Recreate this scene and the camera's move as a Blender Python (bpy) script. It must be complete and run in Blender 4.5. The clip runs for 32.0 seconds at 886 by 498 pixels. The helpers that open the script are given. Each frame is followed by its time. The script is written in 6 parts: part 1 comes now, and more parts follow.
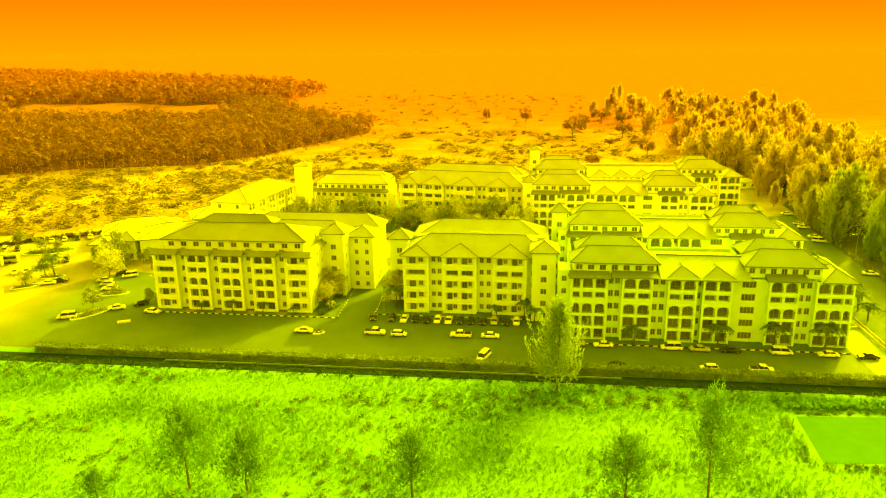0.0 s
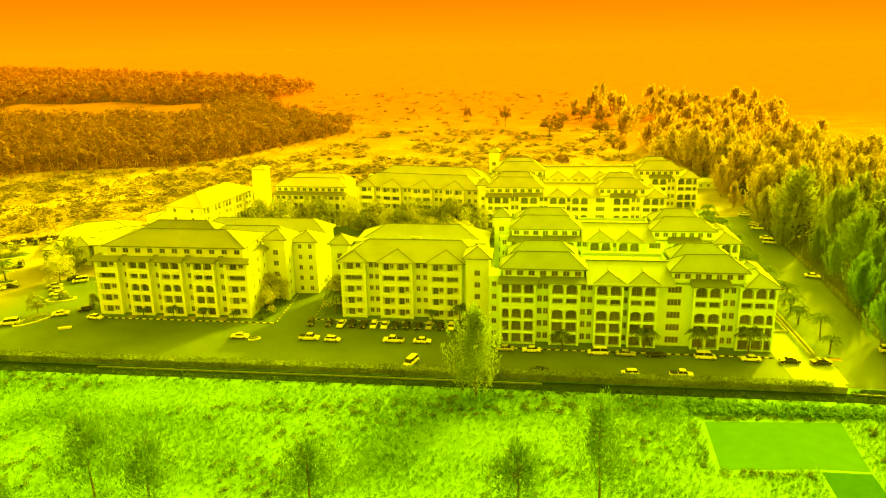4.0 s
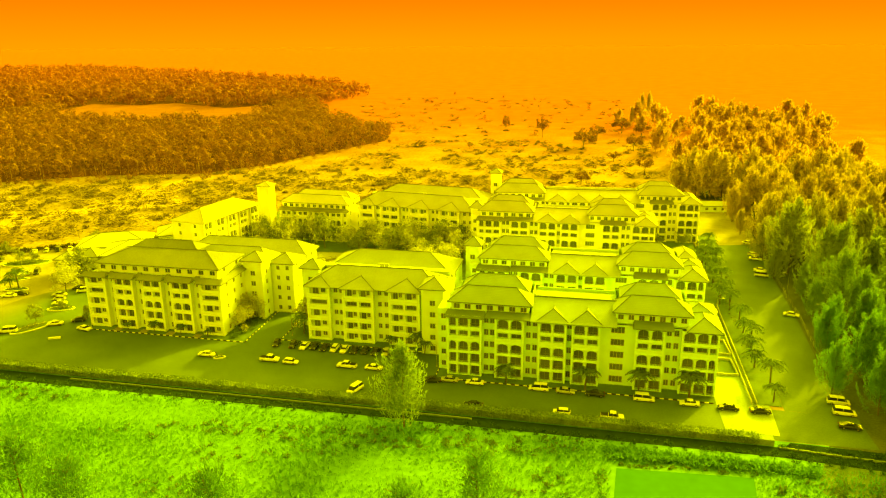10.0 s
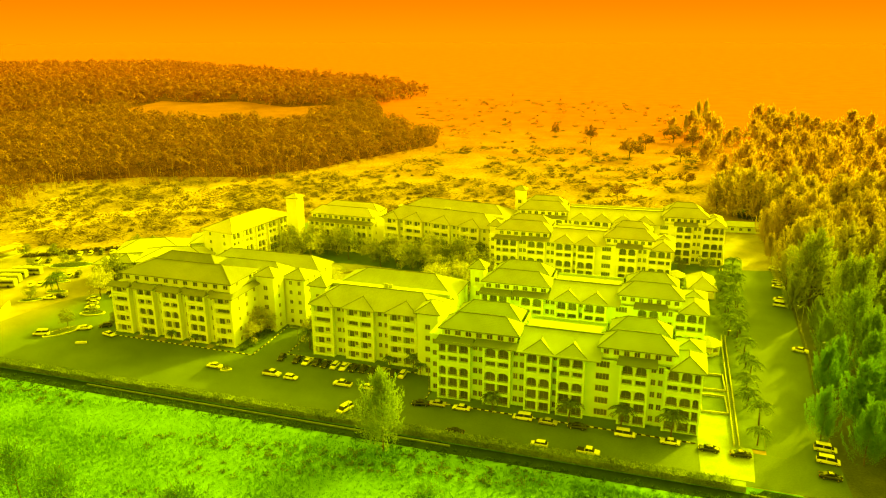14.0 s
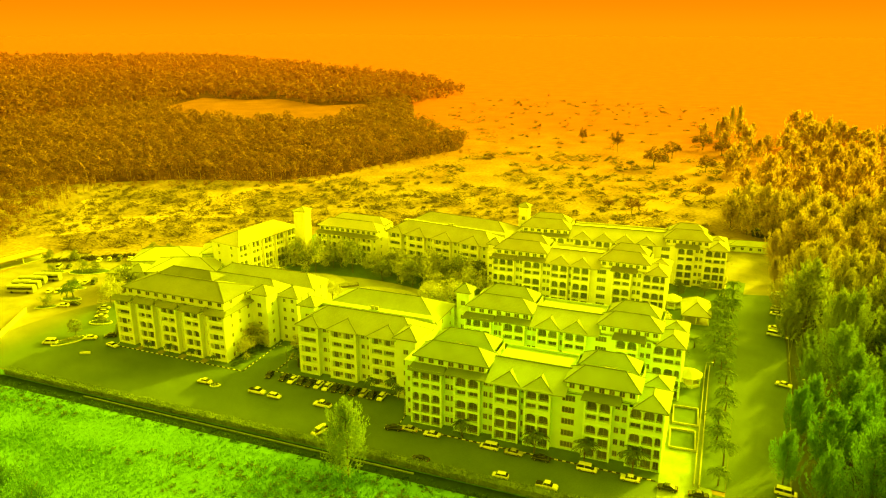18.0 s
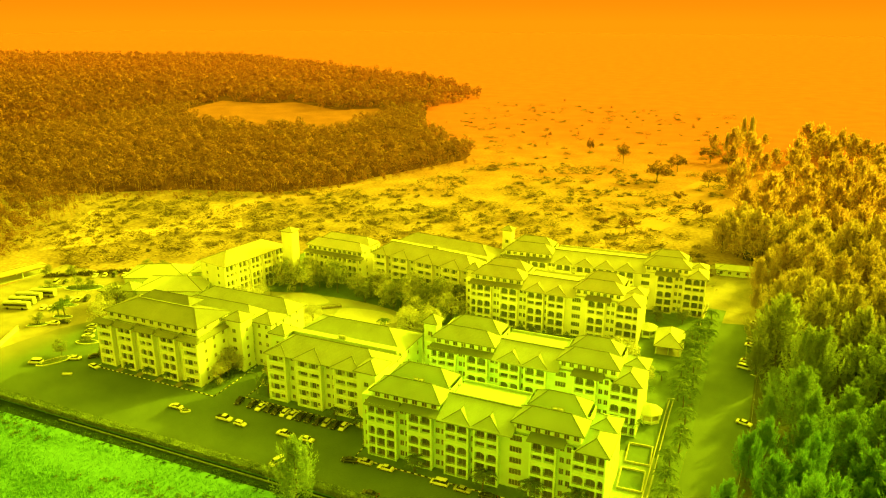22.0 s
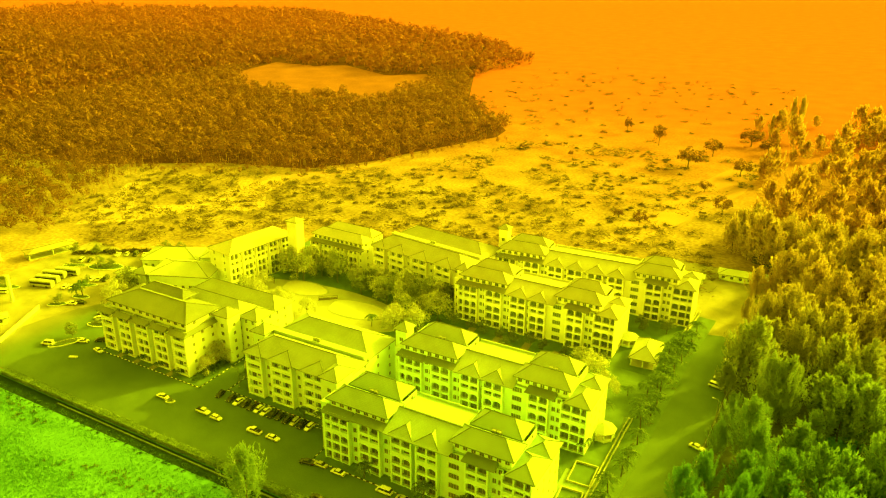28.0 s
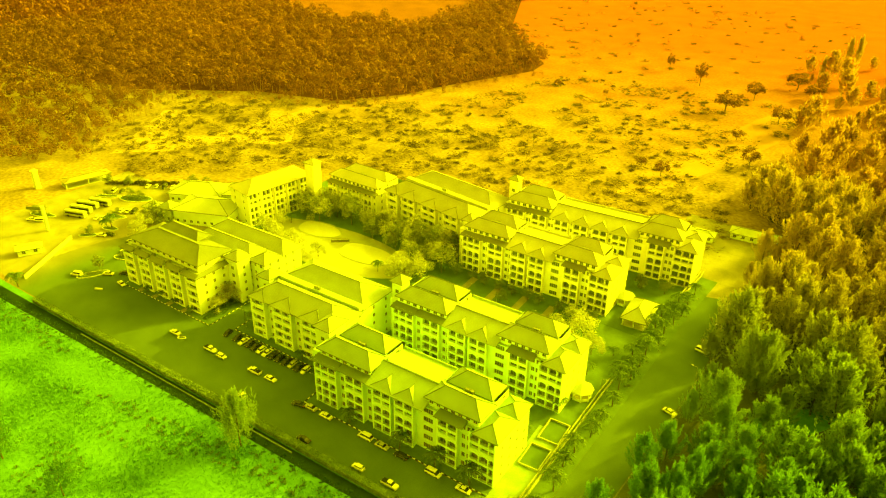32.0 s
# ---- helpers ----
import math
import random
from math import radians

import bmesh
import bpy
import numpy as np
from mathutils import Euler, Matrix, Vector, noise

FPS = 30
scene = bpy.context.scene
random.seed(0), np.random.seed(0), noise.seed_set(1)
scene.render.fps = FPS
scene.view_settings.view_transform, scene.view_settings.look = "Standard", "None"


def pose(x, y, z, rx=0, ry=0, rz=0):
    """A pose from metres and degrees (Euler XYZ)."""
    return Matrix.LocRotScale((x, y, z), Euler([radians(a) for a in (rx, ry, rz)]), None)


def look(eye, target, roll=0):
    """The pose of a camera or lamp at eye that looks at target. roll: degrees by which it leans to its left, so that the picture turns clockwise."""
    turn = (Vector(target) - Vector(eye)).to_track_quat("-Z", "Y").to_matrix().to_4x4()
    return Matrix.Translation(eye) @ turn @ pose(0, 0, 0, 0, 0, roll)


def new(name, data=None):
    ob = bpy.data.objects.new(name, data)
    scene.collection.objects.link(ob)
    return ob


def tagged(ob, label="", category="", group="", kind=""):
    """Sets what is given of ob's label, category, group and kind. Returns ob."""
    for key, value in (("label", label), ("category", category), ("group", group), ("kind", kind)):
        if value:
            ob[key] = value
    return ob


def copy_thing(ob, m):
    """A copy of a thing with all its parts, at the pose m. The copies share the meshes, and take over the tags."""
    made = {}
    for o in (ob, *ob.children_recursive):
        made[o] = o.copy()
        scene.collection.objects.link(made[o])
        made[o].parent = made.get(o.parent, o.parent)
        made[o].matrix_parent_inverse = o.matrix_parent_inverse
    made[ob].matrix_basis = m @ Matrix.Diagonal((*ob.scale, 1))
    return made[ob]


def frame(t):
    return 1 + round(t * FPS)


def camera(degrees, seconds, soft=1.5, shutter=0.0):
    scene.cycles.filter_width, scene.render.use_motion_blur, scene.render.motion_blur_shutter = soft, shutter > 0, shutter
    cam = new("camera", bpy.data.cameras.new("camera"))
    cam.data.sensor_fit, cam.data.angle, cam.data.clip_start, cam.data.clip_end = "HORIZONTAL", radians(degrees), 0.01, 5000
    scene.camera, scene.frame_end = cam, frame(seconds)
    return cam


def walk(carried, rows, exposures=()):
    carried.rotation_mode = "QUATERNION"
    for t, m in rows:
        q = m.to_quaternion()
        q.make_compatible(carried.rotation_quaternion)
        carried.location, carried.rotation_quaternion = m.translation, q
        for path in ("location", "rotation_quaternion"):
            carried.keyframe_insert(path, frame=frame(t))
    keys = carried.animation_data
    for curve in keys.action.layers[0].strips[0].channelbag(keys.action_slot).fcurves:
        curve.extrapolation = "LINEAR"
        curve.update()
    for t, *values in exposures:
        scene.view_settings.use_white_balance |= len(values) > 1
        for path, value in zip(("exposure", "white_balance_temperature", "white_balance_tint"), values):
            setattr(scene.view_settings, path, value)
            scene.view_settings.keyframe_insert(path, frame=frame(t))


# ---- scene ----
cam = camera(62.1, 32.0, soft=1.1)
PATH = [
    (0, (16.96, 15.707, 70.367), (16.734, 17.616, 69.818), -0.6),
    (0.5, (18.798, 15.79, 70.596), (18.565, 17.699, 70.046), -0.7),
    (1, (20.755, 15.87, 70.866), (20.518, 17.777, 70.313), -0.8),
    (1.5, (22.813, 15.947, 71.177), (22.578, 17.854, 70.623), -0.8),
    (2, (24.959, 16.023, 71.53), (24.729, 17.93, 70.973), -0.8),
    (2.5, (27.181, 16.099, 71.925), (26.951, 18.006, 71.368), -0.8),
    (3, (29.465, 16.177, 72.363), (29.237, 18.083, 71.805), -0.9),
    (3.5, (31.802, 16.257, 72.844), (31.573, 18.164, 72.284), -0.9),
    (5.5, (41.483, 16.64, 75.195), (41.234, 18.542, 74.629), -0.8),
    (6, (43.947, 16.758, 75.888), (43.676, 18.657, 75.322), -0.8),
    (6.5, (46.415, 16.888, 76.622), (46.124, 18.784, 76.056), -0.8),
    (7, (48.883, 17.031, 77.397), (48.571, 18.924, 76.832), -0.8),
    (7.5, (51.345, 17.188, 78.212), (51.016, 19.078, 77.647), -0.7),
    (8, (53.798, 17.362, 79.066), (53.45, 19.249, 78.501), -0.7),
    (8.5, (56.238, 17.553, 79.959), (55.872, 19.436, 79.394), -0.7),
    (9, (58.663, 17.763, 80.889), (58.282, 19.643, 80.325), -0.6),
    (9.5, (61.071, 17.993, 81.855), (60.673, 19.869, 81.29), -0.6),
    (10, (63.459, 18.244, 82.857), (63.045, 20.117, 82.292), -0.6),
    (10.5, (65.828, 18.518, 83.894), (65.397, 20.388, 83.329), -0.5),
    (11, (68.176, 18.816, 84.964), (67.722, 20.68, 84.398), -0.5),
    (11.5, (70.502, 19.139, 86.067), (70.023, 20.996, 85.5), -0.5),
    (12, (72.808, 19.488, 87.201), (72.305, 21.338, 86.632), -0.4),
    (12.5, (75.093, 19.864, 88.365), (74.571, 21.707, 87.793), -0.4),
    (13, (77.359, 20.268, 89.559), (76.814, 22.104, 88.984), -0.4),
    (13.5, (79.606, 20.7, 90.781), (79.039, 22.53, 90.203), -0.3),
    (14, (81.835, 21.163, 92.029), (81.248, 22.985, 91.451), -0.3),
    (14.5, (84.049, 21.656, 93.304), (83.441, 23.47, 92.722), -0.3),
    (16.5, (92.786, 23.943, 98.641), (92.098, 25.725, 98.048), -0.2),
    (17, (94.95, 24.596, 100.03), (94.249, 26.372, 99.434), -0.1),
    (17.5, (97.11, 25.281, 101.439), (96.408, 27.056, 100.841), -0.1),
    (18, (99.269, 26.0, 102.867), (98.568, 27.774, 102.267), -0.1),
    (18.5, (101.429, 26.751, 104.315), (100.728, 28.525, 103.714), -0.1),
    (19, (103.591, 27.534, 105.78), (102.891, 29.309, 105.178), -0.0),
    (19.5, (105.757, 28.35, 107.263), (105.057, 30.124, 106.659), -0.0),
    (20, (107.93, 29.198, 108.762), (107.229, 30.971, 108.159), -0.0),
    (20.5, (110.11, 30.076, 110.279), (109.403, 31.847, 109.675), 0.0),
    (21, (112.299, 30.985, 111.812), (111.576, 32.749, 111.206), 0.0),
    (21.5, (114.498, 31.923, 113.361), (113.75, 33.676, 112.752), 0.0),
    (22, (116.707, 32.89, 114.927), (115.938, 34.632, 114.315), 0.0),
    (22.5, (118.928, 33.884, 116.509), (118.141, 35.616, 115.89), 0.1),
    (23, (121.161, 34.904, 118.107), (120.362, 36.627, 117.48), 0.1),
    (23.5, (123.404, 35.948, 119.723), (122.599, 37.665, 119.086), 0.1),
    (24, (125.657, 37.015, 121.355), (124.845, 38.725, 120.711), 0.1),
    (24.5, (127.92, 38.102, 123.006), (127.096, 39.803, 122.353), 0.1),
    (25, (130.19, 39.208, 124.676), (129.356, 40.901, 124.015), 0.1),
    (25.5, (132.465, 40.331, 126.366), (131.62, 42.016, 125.7), 0.2),
    (27.5, (141.554, 44.934, 133.35), (140.654, 46.574, 132.643), 0.3),
    (28, (143.802, 46.099, 135.16), (142.892, 47.721, 134.426), 0.3),
    (28.5, (146.029, 47.262, 137.0), (145.108, 48.866, 136.239), 0.4),
    (29, (148.228, 48.421, 138.872), (147.299, 50.006, 138.083), 0.4),
    (29.5, (150.392, 49.571, 140.778), (149.454, 51.139, 139.965), 0.5),
    (30, (152.513, 50.709, 142.722), (151.566, 52.256, 141.88), 0.5),
    (30.5, (154.58, 51.829, 144.706), (153.625, 53.357, 143.837), 0.6),
    (31, (156.585, 52.928, 146.733), (155.621, 54.434, 145.837), 0.7),
    (31.5, (158.515, 54.001, 148.807), (157.543, 55.487, 147.886), 0.8),
    (32, (160.359, 55.042, 150.932), (159.379, 56.51, 149.99), 0.9),
]

walk(cam, [(t, look(eye, target, roll)) for t, eye, target, roll in PATH], [(0.0, 2.06, 7900, 10), (7.0, 1.94, 7750, 10), (13.0, 1.81, 7000, 10), (19.0, 1.77, 6350, 10), (25.0, 1.76, 6150, 10), (32.0, 1.79, 6400, 10)])

# ---------------------------------------------------------------- light
SUN_EL, SUN_DIR = 25.0, (0.51, 0.86)
world = bpy.data.worlds.new("evening_sky")
scene.world = world
world.use_nodes = True
wn = world.node_tree.nodes
wl = world.node_tree.links
sky = wn.new("ShaderNodeTexSky")
sky.sky_type = "NISHITA"
sky.sun_disc = False
sky.sun_elevation = radians(SUN_EL)
sky.sun_rotation = math.atan2(SUN_DIR[0], SUN_DIR[1])
sky.dust_density = 3.0
bw = wn.new("ShaderNodeRGBToBW")
tint = wn.new("ShaderNodeMix")
tint.data_type, tint.blend_type = "RGBA", "MULTIPLY"
tint.inputs[0].default_value = 1.0
tint.inputs[7].default_value = (0.275, 0.27, 0.0, 1)
wl.new(sky.outputs[0], bw.inputs[0])
wl.new(bw.outputs[0], tint.inputs[6])
# orange evening haze low over the horizon, smoothly into the yellow sky above
way, up = wn.new("ShaderNodeTexCoord"), wn.new("ShaderNodeSeparateXYZ")
glow, rise, low = wn.new("ShaderNodeValToRGB"), wn.new("ShaderNodeMapRange"), wn.new("ShaderNodeMix")
wl.new(way.outputs["Generated"], up.inputs[0])
wl.new(up.outputs["Z"], rise.inputs["Value"])
rise.inputs["From Min"].default_value, rise.inputs["From Max"].default_value = 0.08, 0.3
rise.interpolation_type = "SMOOTHSTEP"
low.data_type = "RGBA"
haze = wn.new("ShaderNodeMapRange")
haze.inputs["From Min"].default_value, haze.inputs["From Max"].default_value = -0.012, 0.045
wl.new(up.outputs["Z"], haze.inputs["Value"])
wl.new(haze.outputs[0], glow.inputs[0])
glow.color_ramp.elements[0].color = (0.33, 0.1, 0.0, 1)
glow.color_ramp.elements[1].color = (0.33, 0.064, 0.0, 1)
wl.new(rise.outputs[0], low.inputs[0])
wl.new(glow.outputs[0], low.inputs[6])
wl.new(tint.outputs[2], low.inputs[7])
wl.new(low.outputs[2], wn["Background"].inputs[0])
wn["Background"].inputs[1].default_value = 1.0

sun_data = bpy.data.lights.new("sun", "SUN")
sun_data.energy, sun_data.angle, sun_data.color = 2.1, radians(0.6), (0.97, 0.94, 0.0)
sun = new("sun", sun_data)
ce = math.cos(radians(SUN_EL))
sun.matrix_world = look((SUN_DIR[0] * ce * 500, SUN_DIR[1] * ce * 500, math.sin(radians(SUN_EL)) * 500), (0, 0, 0))


# ---------------------------------------------------------------- materials
def mat(name, dark, light, rough=0.8, scale=2.0, fine=25.0, bump=0.2, metal=0.0, island=0.0, obj=0.0, through_light=0.0, contrast=1.0, spec=0.3):
    """A surface whose colour wanders between two tones at two scales, with a fine relief."""
    m = bpy.data.materials.new(name)
    m.use_nodes = True
    n, k = m.node_tree.nodes, m.node_tree.links
    b = n["Principled BSDF"]
    b.inputs["Roughness"].default_value = rough
    b.inputs["Metallic"].default_value = metal
    b.inputs["Specular IOR Level"].default_value = spec
    co = n.new("ShaderNodeTexCoord")
    big, small = n.new("ShaderNodeTexNoise"), n.new("ShaderNodeTexNoise")
    big.inputs["Scale"].default_value, small.inputs["Scale"].default_value = 1.0 / scale, fine / scale
    big.inputs["Detail"].default_value, small.inputs["Detail"].default_value = 3, 2
    k.new(co.outputs["Object"], big.inputs["Vector"])
    k.new(co.outputs["Object"], small.inputs["Vector"])
    add = n.new("ShaderNodeMath")
    add.operation = "ADD"
    k.new(big.outputs["Fac"], add.inputs[0])
    k.new(small.outputs["Fac"], add.inputs[1])
    last = add.outputs[0]
    for amount, kind, socket in ((island, "ShaderNodeNewGeometry", "Random Per Island"), (obj, "ShaderNodeObjectInfo", "Random")):
        if amount:
            g = n.new(kind)
            mul = n.new("ShaderNodeMath")
            mul.operation = "MULTIPLY_ADD"
            mul.inputs[1].default_value = amount
            k.new(g.outputs[socket], mul.inputs[0])
            k.new(last, mul.inputs[2])
            last = mul.outputs[0]
    span = n.new("ShaderNodeMapRange")
    mid = 1.0 + (island + obj) / 2
    wide = 0.42 / contrast + (island + obj) / 2
    span.inputs["From Min"].default_value, span.inputs["From Max"].default_value = mid - wide, mid + wide
    k.new(last, span.inputs["Value"])
    mix = n.new("ShaderNodeMix")
    mix.data_type = "RGBA"
    mix.inputs[6].default_value, mix.inputs[7].default_value = (*dark, 1), (*light, 1)
    k.new(span.outputs[0], mix.inputs[0])
    k.new(mix.outputs[2], b.inputs["Base Color"])
    if bump:
        bp = n.new("ShaderNodeBump")
        bp.inputs["Strength"].default_value = bump
        bp.inputs["Distance"].default_value = 0.1
        k.new(small.outputs["Fac"], bp.inputs["Height"])
        k.new(bp.outputs[0], b.inputs["Normal"])
    if through_light:
        tr, mx = n.new("ShaderNodeBsdfTranslucent"), n.new("ShaderNodeMixShader")
        k.new(mix.outputs[2], tr.inputs["Color"])
        mx.inputs[0].default_value = through_light
        k.new(b.outputs[0], mx.inputs[1])
        k.new(tr.outputs[0], mx.inputs[2])
        k.new(mx.outputs[0], n["Material Output"].inputs["Surface"])
    return m


def tile_mat(name, dark, light):
    """Clay roof tiles: courses every 0.38 m down the slope, rolls every 0.3 m along it."""
    m = mat(name, dark, light, 0.75, 6.0, 60, 0.3)
    n, k = m.node_tree.nodes, m.node_tree.links
    co = n.new("ShaderNodeTexCoord")
    br = n.new("ShaderNodeTexBrick")
    br.inputs["Scale"].default_value = 1.0
    br.inputs["Brick Width"].default_value, br.inputs["Row Height"].default_value = 0.42, 0.4
    br.inputs["Mortar Size"].default_value = 0.05
    br.inputs["Color1"].default_value, br.inputs["Color2"].default_value = (1, 1, 1, 1), (0.72, 0.72, 0.72, 1)
    br.inputs["Mortar"].default_value = (0.4, 0.4, 0.4, 1)
    k.new(co.outputs["Object"], br.inputs["Vector"])
    b = n["Principled BSDF"]
    src = b.inputs["Base Color"].links[0].from_socket
    mul = n.new("ShaderNodeMix")
    mul.data_type, mul.blend_type = "RGBA", "MULTIPLY"
    mul.inputs[0].default_value = 0.3
    k.new(src, mul.inputs[6])
    k.new(br.outputs["Color"], mul.inputs[7])
    k.new(mul.outputs[2], b.inputs["Base Color"])
    return m


def paint(name, red):
    """The wall and tile colours of one building; red: the colour cast painted in, lower is greener."""
    global M_WALL, M_BAY, M_BAND, M_TILE, M_TILE_D, M_TILE_P, M_CAP, M_FLAT
    t = lambda r, g, b: (r * red, g, b)
    M_WALL = mat(name + "_plaster", t(0.7, 0.7, 0.56), t(0.84, 0.84, 0.7), 0.85, 3.0, 20, 0.1)
    M_BAY = mat(name + "_bay_plaster", t(0.7, 0.7, 0.56), t(0.83, 0.83, 0.68), 0.85, 3.0, 20, 0.1)
    M_BAND = mat(name + "_trim", t(0.8, 0.8, 0.66), t(0.9, 0.9, 0.78), 0.8, 2.0, 20, 0.05)
    M_TILE = tile_mat(name + "_clay_tiles", t(0.31, 0.3, 0.2), t(0.48, 0.465, 0.31))
    M_TILE_D = tile_mat(name + "_dark_tiles", t(0.15, 0.15, 0.08), t(0.25, 0.24, 0.14))
    M_TILE_P = tile_mat(name + "_pale_tiles", t(0.44, 0.42, 0.3), t(0.58, 0.55, 0.4))
    M_CAP = mat(name + "_ridge_caps", t(0.1, 0.095, 0.055), t(0.2, 0.19, 0.12), 0.8, 1.0, 12, 0.2)
    M_FLAT = mat(name + "_roof_screed", t(0.42, 0.42, 0.34), t(0.56, 0.56, 0.46), 0.9, 3.0, 15, 0.15)


paint("cream", 0.95)
M_GLASS = mat("tinted_window_glass", (0.035, 0.042, 0.02), (0.2, 0.215, 0.13), 0.2, 3.0, 2, 0.0, obj=0.8, spec=0.12)
M_FRAME = mat("white_window_frame", (0.5, 0.5, 0.42), (0.62, 0.62, 0.54), 0.5, 1.0, 10, 0.0)
M_DOORFRAME = mat("dark_door_frame", (0.26, 0.27, 0.18), (0.38, 0.39, 0.28), 0.5, 1.0, 10, 0.0)
M_RAIL = mat("painted_railing", (0.14, 0.14, 0.12), (0.24, 0.24, 0.2), 0.6, 1.0, 10, 0.0)
M_IN = mat("shaded_balcony_floor", (0.3, 0.3, 0.25), (0.42, 0.42, 0.36), 0.9, 1.0, 10, 0.1)


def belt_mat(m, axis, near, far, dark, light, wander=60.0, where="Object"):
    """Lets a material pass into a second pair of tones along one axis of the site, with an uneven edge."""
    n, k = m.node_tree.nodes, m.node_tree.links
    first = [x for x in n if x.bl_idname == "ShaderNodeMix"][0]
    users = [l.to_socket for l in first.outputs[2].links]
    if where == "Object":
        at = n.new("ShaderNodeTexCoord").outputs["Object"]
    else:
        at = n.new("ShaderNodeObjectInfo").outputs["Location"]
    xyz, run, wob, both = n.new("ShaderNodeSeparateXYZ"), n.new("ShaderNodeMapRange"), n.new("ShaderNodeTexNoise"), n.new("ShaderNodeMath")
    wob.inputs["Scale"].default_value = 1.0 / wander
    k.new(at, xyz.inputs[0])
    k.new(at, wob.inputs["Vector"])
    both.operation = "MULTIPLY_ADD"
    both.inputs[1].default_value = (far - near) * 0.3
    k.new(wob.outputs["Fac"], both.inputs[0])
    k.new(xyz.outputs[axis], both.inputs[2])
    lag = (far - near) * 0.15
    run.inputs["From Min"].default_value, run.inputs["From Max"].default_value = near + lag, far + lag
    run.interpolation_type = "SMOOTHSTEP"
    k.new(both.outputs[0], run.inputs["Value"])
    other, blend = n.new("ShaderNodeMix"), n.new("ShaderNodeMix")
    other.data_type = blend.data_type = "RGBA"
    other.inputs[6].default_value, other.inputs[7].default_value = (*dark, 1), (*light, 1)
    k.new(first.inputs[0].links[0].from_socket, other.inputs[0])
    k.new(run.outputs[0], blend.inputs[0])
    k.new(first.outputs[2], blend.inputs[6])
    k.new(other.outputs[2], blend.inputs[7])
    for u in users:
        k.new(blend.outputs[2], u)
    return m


# Distance haze painted in: the ground passes from ochre to orange far off.
M_GROUND = belt_mat(mat("hazed_cleared_ground", (0.16, 0.105, 0.022), (0.38, 0.27, 0.07), 0.95, 22.0, 12, 0.6, contrast=1.3, spec=0.0), 1, 335, 790, (0.3, 0.079, 0.012), (0.38, 0.104, 0.02))
# Far field toned orange to stand for the haze over it.
M_FAR = mat("haze_orange_field", (0.17, 0.062, 0.008), (0.3, 0.115, 0.016), 0.95, 30.0, 16, 0.3, spec=0.0)
M_SHED = mat("dusty_shed_roof", (0.26, 0.2, 0.05), (0.38, 0.3, 0.08), 0.7, 3.0, 14, 0.2)
# Tracks turn orange further back, haze put into the sand colour.
M_SAND = belt_mat(mat("pale_sandy_track", (0.34, 0.24, 0.06), (0.43, 0.305, 0.075), 0.95, 10.0, 16, 0.3, spec=0.0), 1, 300, 560, (0.33, 0.165, 0.03), (0.4, 0.2, 0.04))
M_MEADOW = mat("meadow_grass_floor", (0.06, 0.185, 0.013), (0.115, 0.295, 0.026), 0.95, 14.0, 9, 0.6, contrast=1.0)
M_GRASS = mat("grass_blades", (0.064, 0.19, 0.013), (0.14, 0.335, 0.03), 0.8, 14.0, 3, 0.0, island=0.15, through_light=0.45)
# Ditch plants and bed toned dark to carry the hedge and block shadow.
M_DITCH_PLANT = mat("shade_dark_ditch_plants", (0.014, 0.036, 0.004), (0.07, 0.15, 0.016), 0.85, 3.0, 4, 0.0, island=0.5, through_light=0.2)
M_DITCH_BED = mat("shade_dark_ditch_soil", (0.012, 0.024, 0.004), (0.03, 0.055, 0.01), 0.95, 3.0, 10, 0.4, spec=0.0)
M_DRYSCRUB = mat("dry_olive_scrub", (0.05, 0.036, 0.005), (0.3, 0.215, 0.025), 0.85, 4.0, 4, 0.0, island=0.6, through_light=0.3)
M_SCRUB = mat("dark_scrub_leaves", (0.05, 0.085, 0.012), (0.165, 0.245, 0.035), 0.8, 4.0, 3, 0.0, island=0.5, through_light=0.3)
M_ASPHALT = belt_mat(mat("worn_asphalt", (0.056, 0.092, 0.017), (0.102, 0.152, 0.03), 0.9, 14.0, 40, 0.3, contrast=1.2), 0, -107, -124, (0.12, 0.115, 0.028), (0.24, 0.215, 0.055), 22.0)
M_PAVE = mat("pale_concrete_paving", (0.18, 0.155, 0.075), (0.33, 0.285, 0.14), 0.9, 7.0, 22, 0.2, contrast=1.3)
# Pale paving with the green colour cast of the near ground painted in.
M_TERRACE = mat("green_cast_paving", (0.17, 0.22, 0.07), (0.3, 0.38, 0.13), 0.9, 4.0, 18, 0.2, contrast=1.2)
M_DITCH = mat("greenish_drain_concrete", (0.08, 0.12, 0.03), (0.2, 0.26, 0.08), 0.9, 2.0, 12, 0.2)
M_LAWN = mat("clipped_lawn", (0.06, 0.1, 0.012), (0.125, 0.19, 0.025), 0.95, 4.0, 25, 0.6)
M_KERB_W = mat("white_kerb_paint", (0.6, 0.6, 0.52), (0.8, 0.8, 0.72), 0.8, 0.5, 8, 0.1)
M_KERB_B = mat("black_kerb_paint", (0.02, 0.02, 0.02), (0.05, 0.05, 0.045), 0.8, 0.5, 8, 0.1)
M_CONC = mat("weathered_concrete", (0.28, 0.28, 0.22), (0.5, 0.5, 0.4), 0.9, 2.0, 12, 0.2)
M_HEDGE = mat("clipped_hedge_leaves", (0.06, 0.1, 0.015), (0.3, 0.4, 0.06), 0.8, 2.0, 5, 0.0, island=0.5, through_light=0.25)
M_BARK = mat("grey_brown_bark", (0.07, 0.055, 0.035), (0.17, 0.14, 0.09), 0.95, 0.6, 8, 0.4)
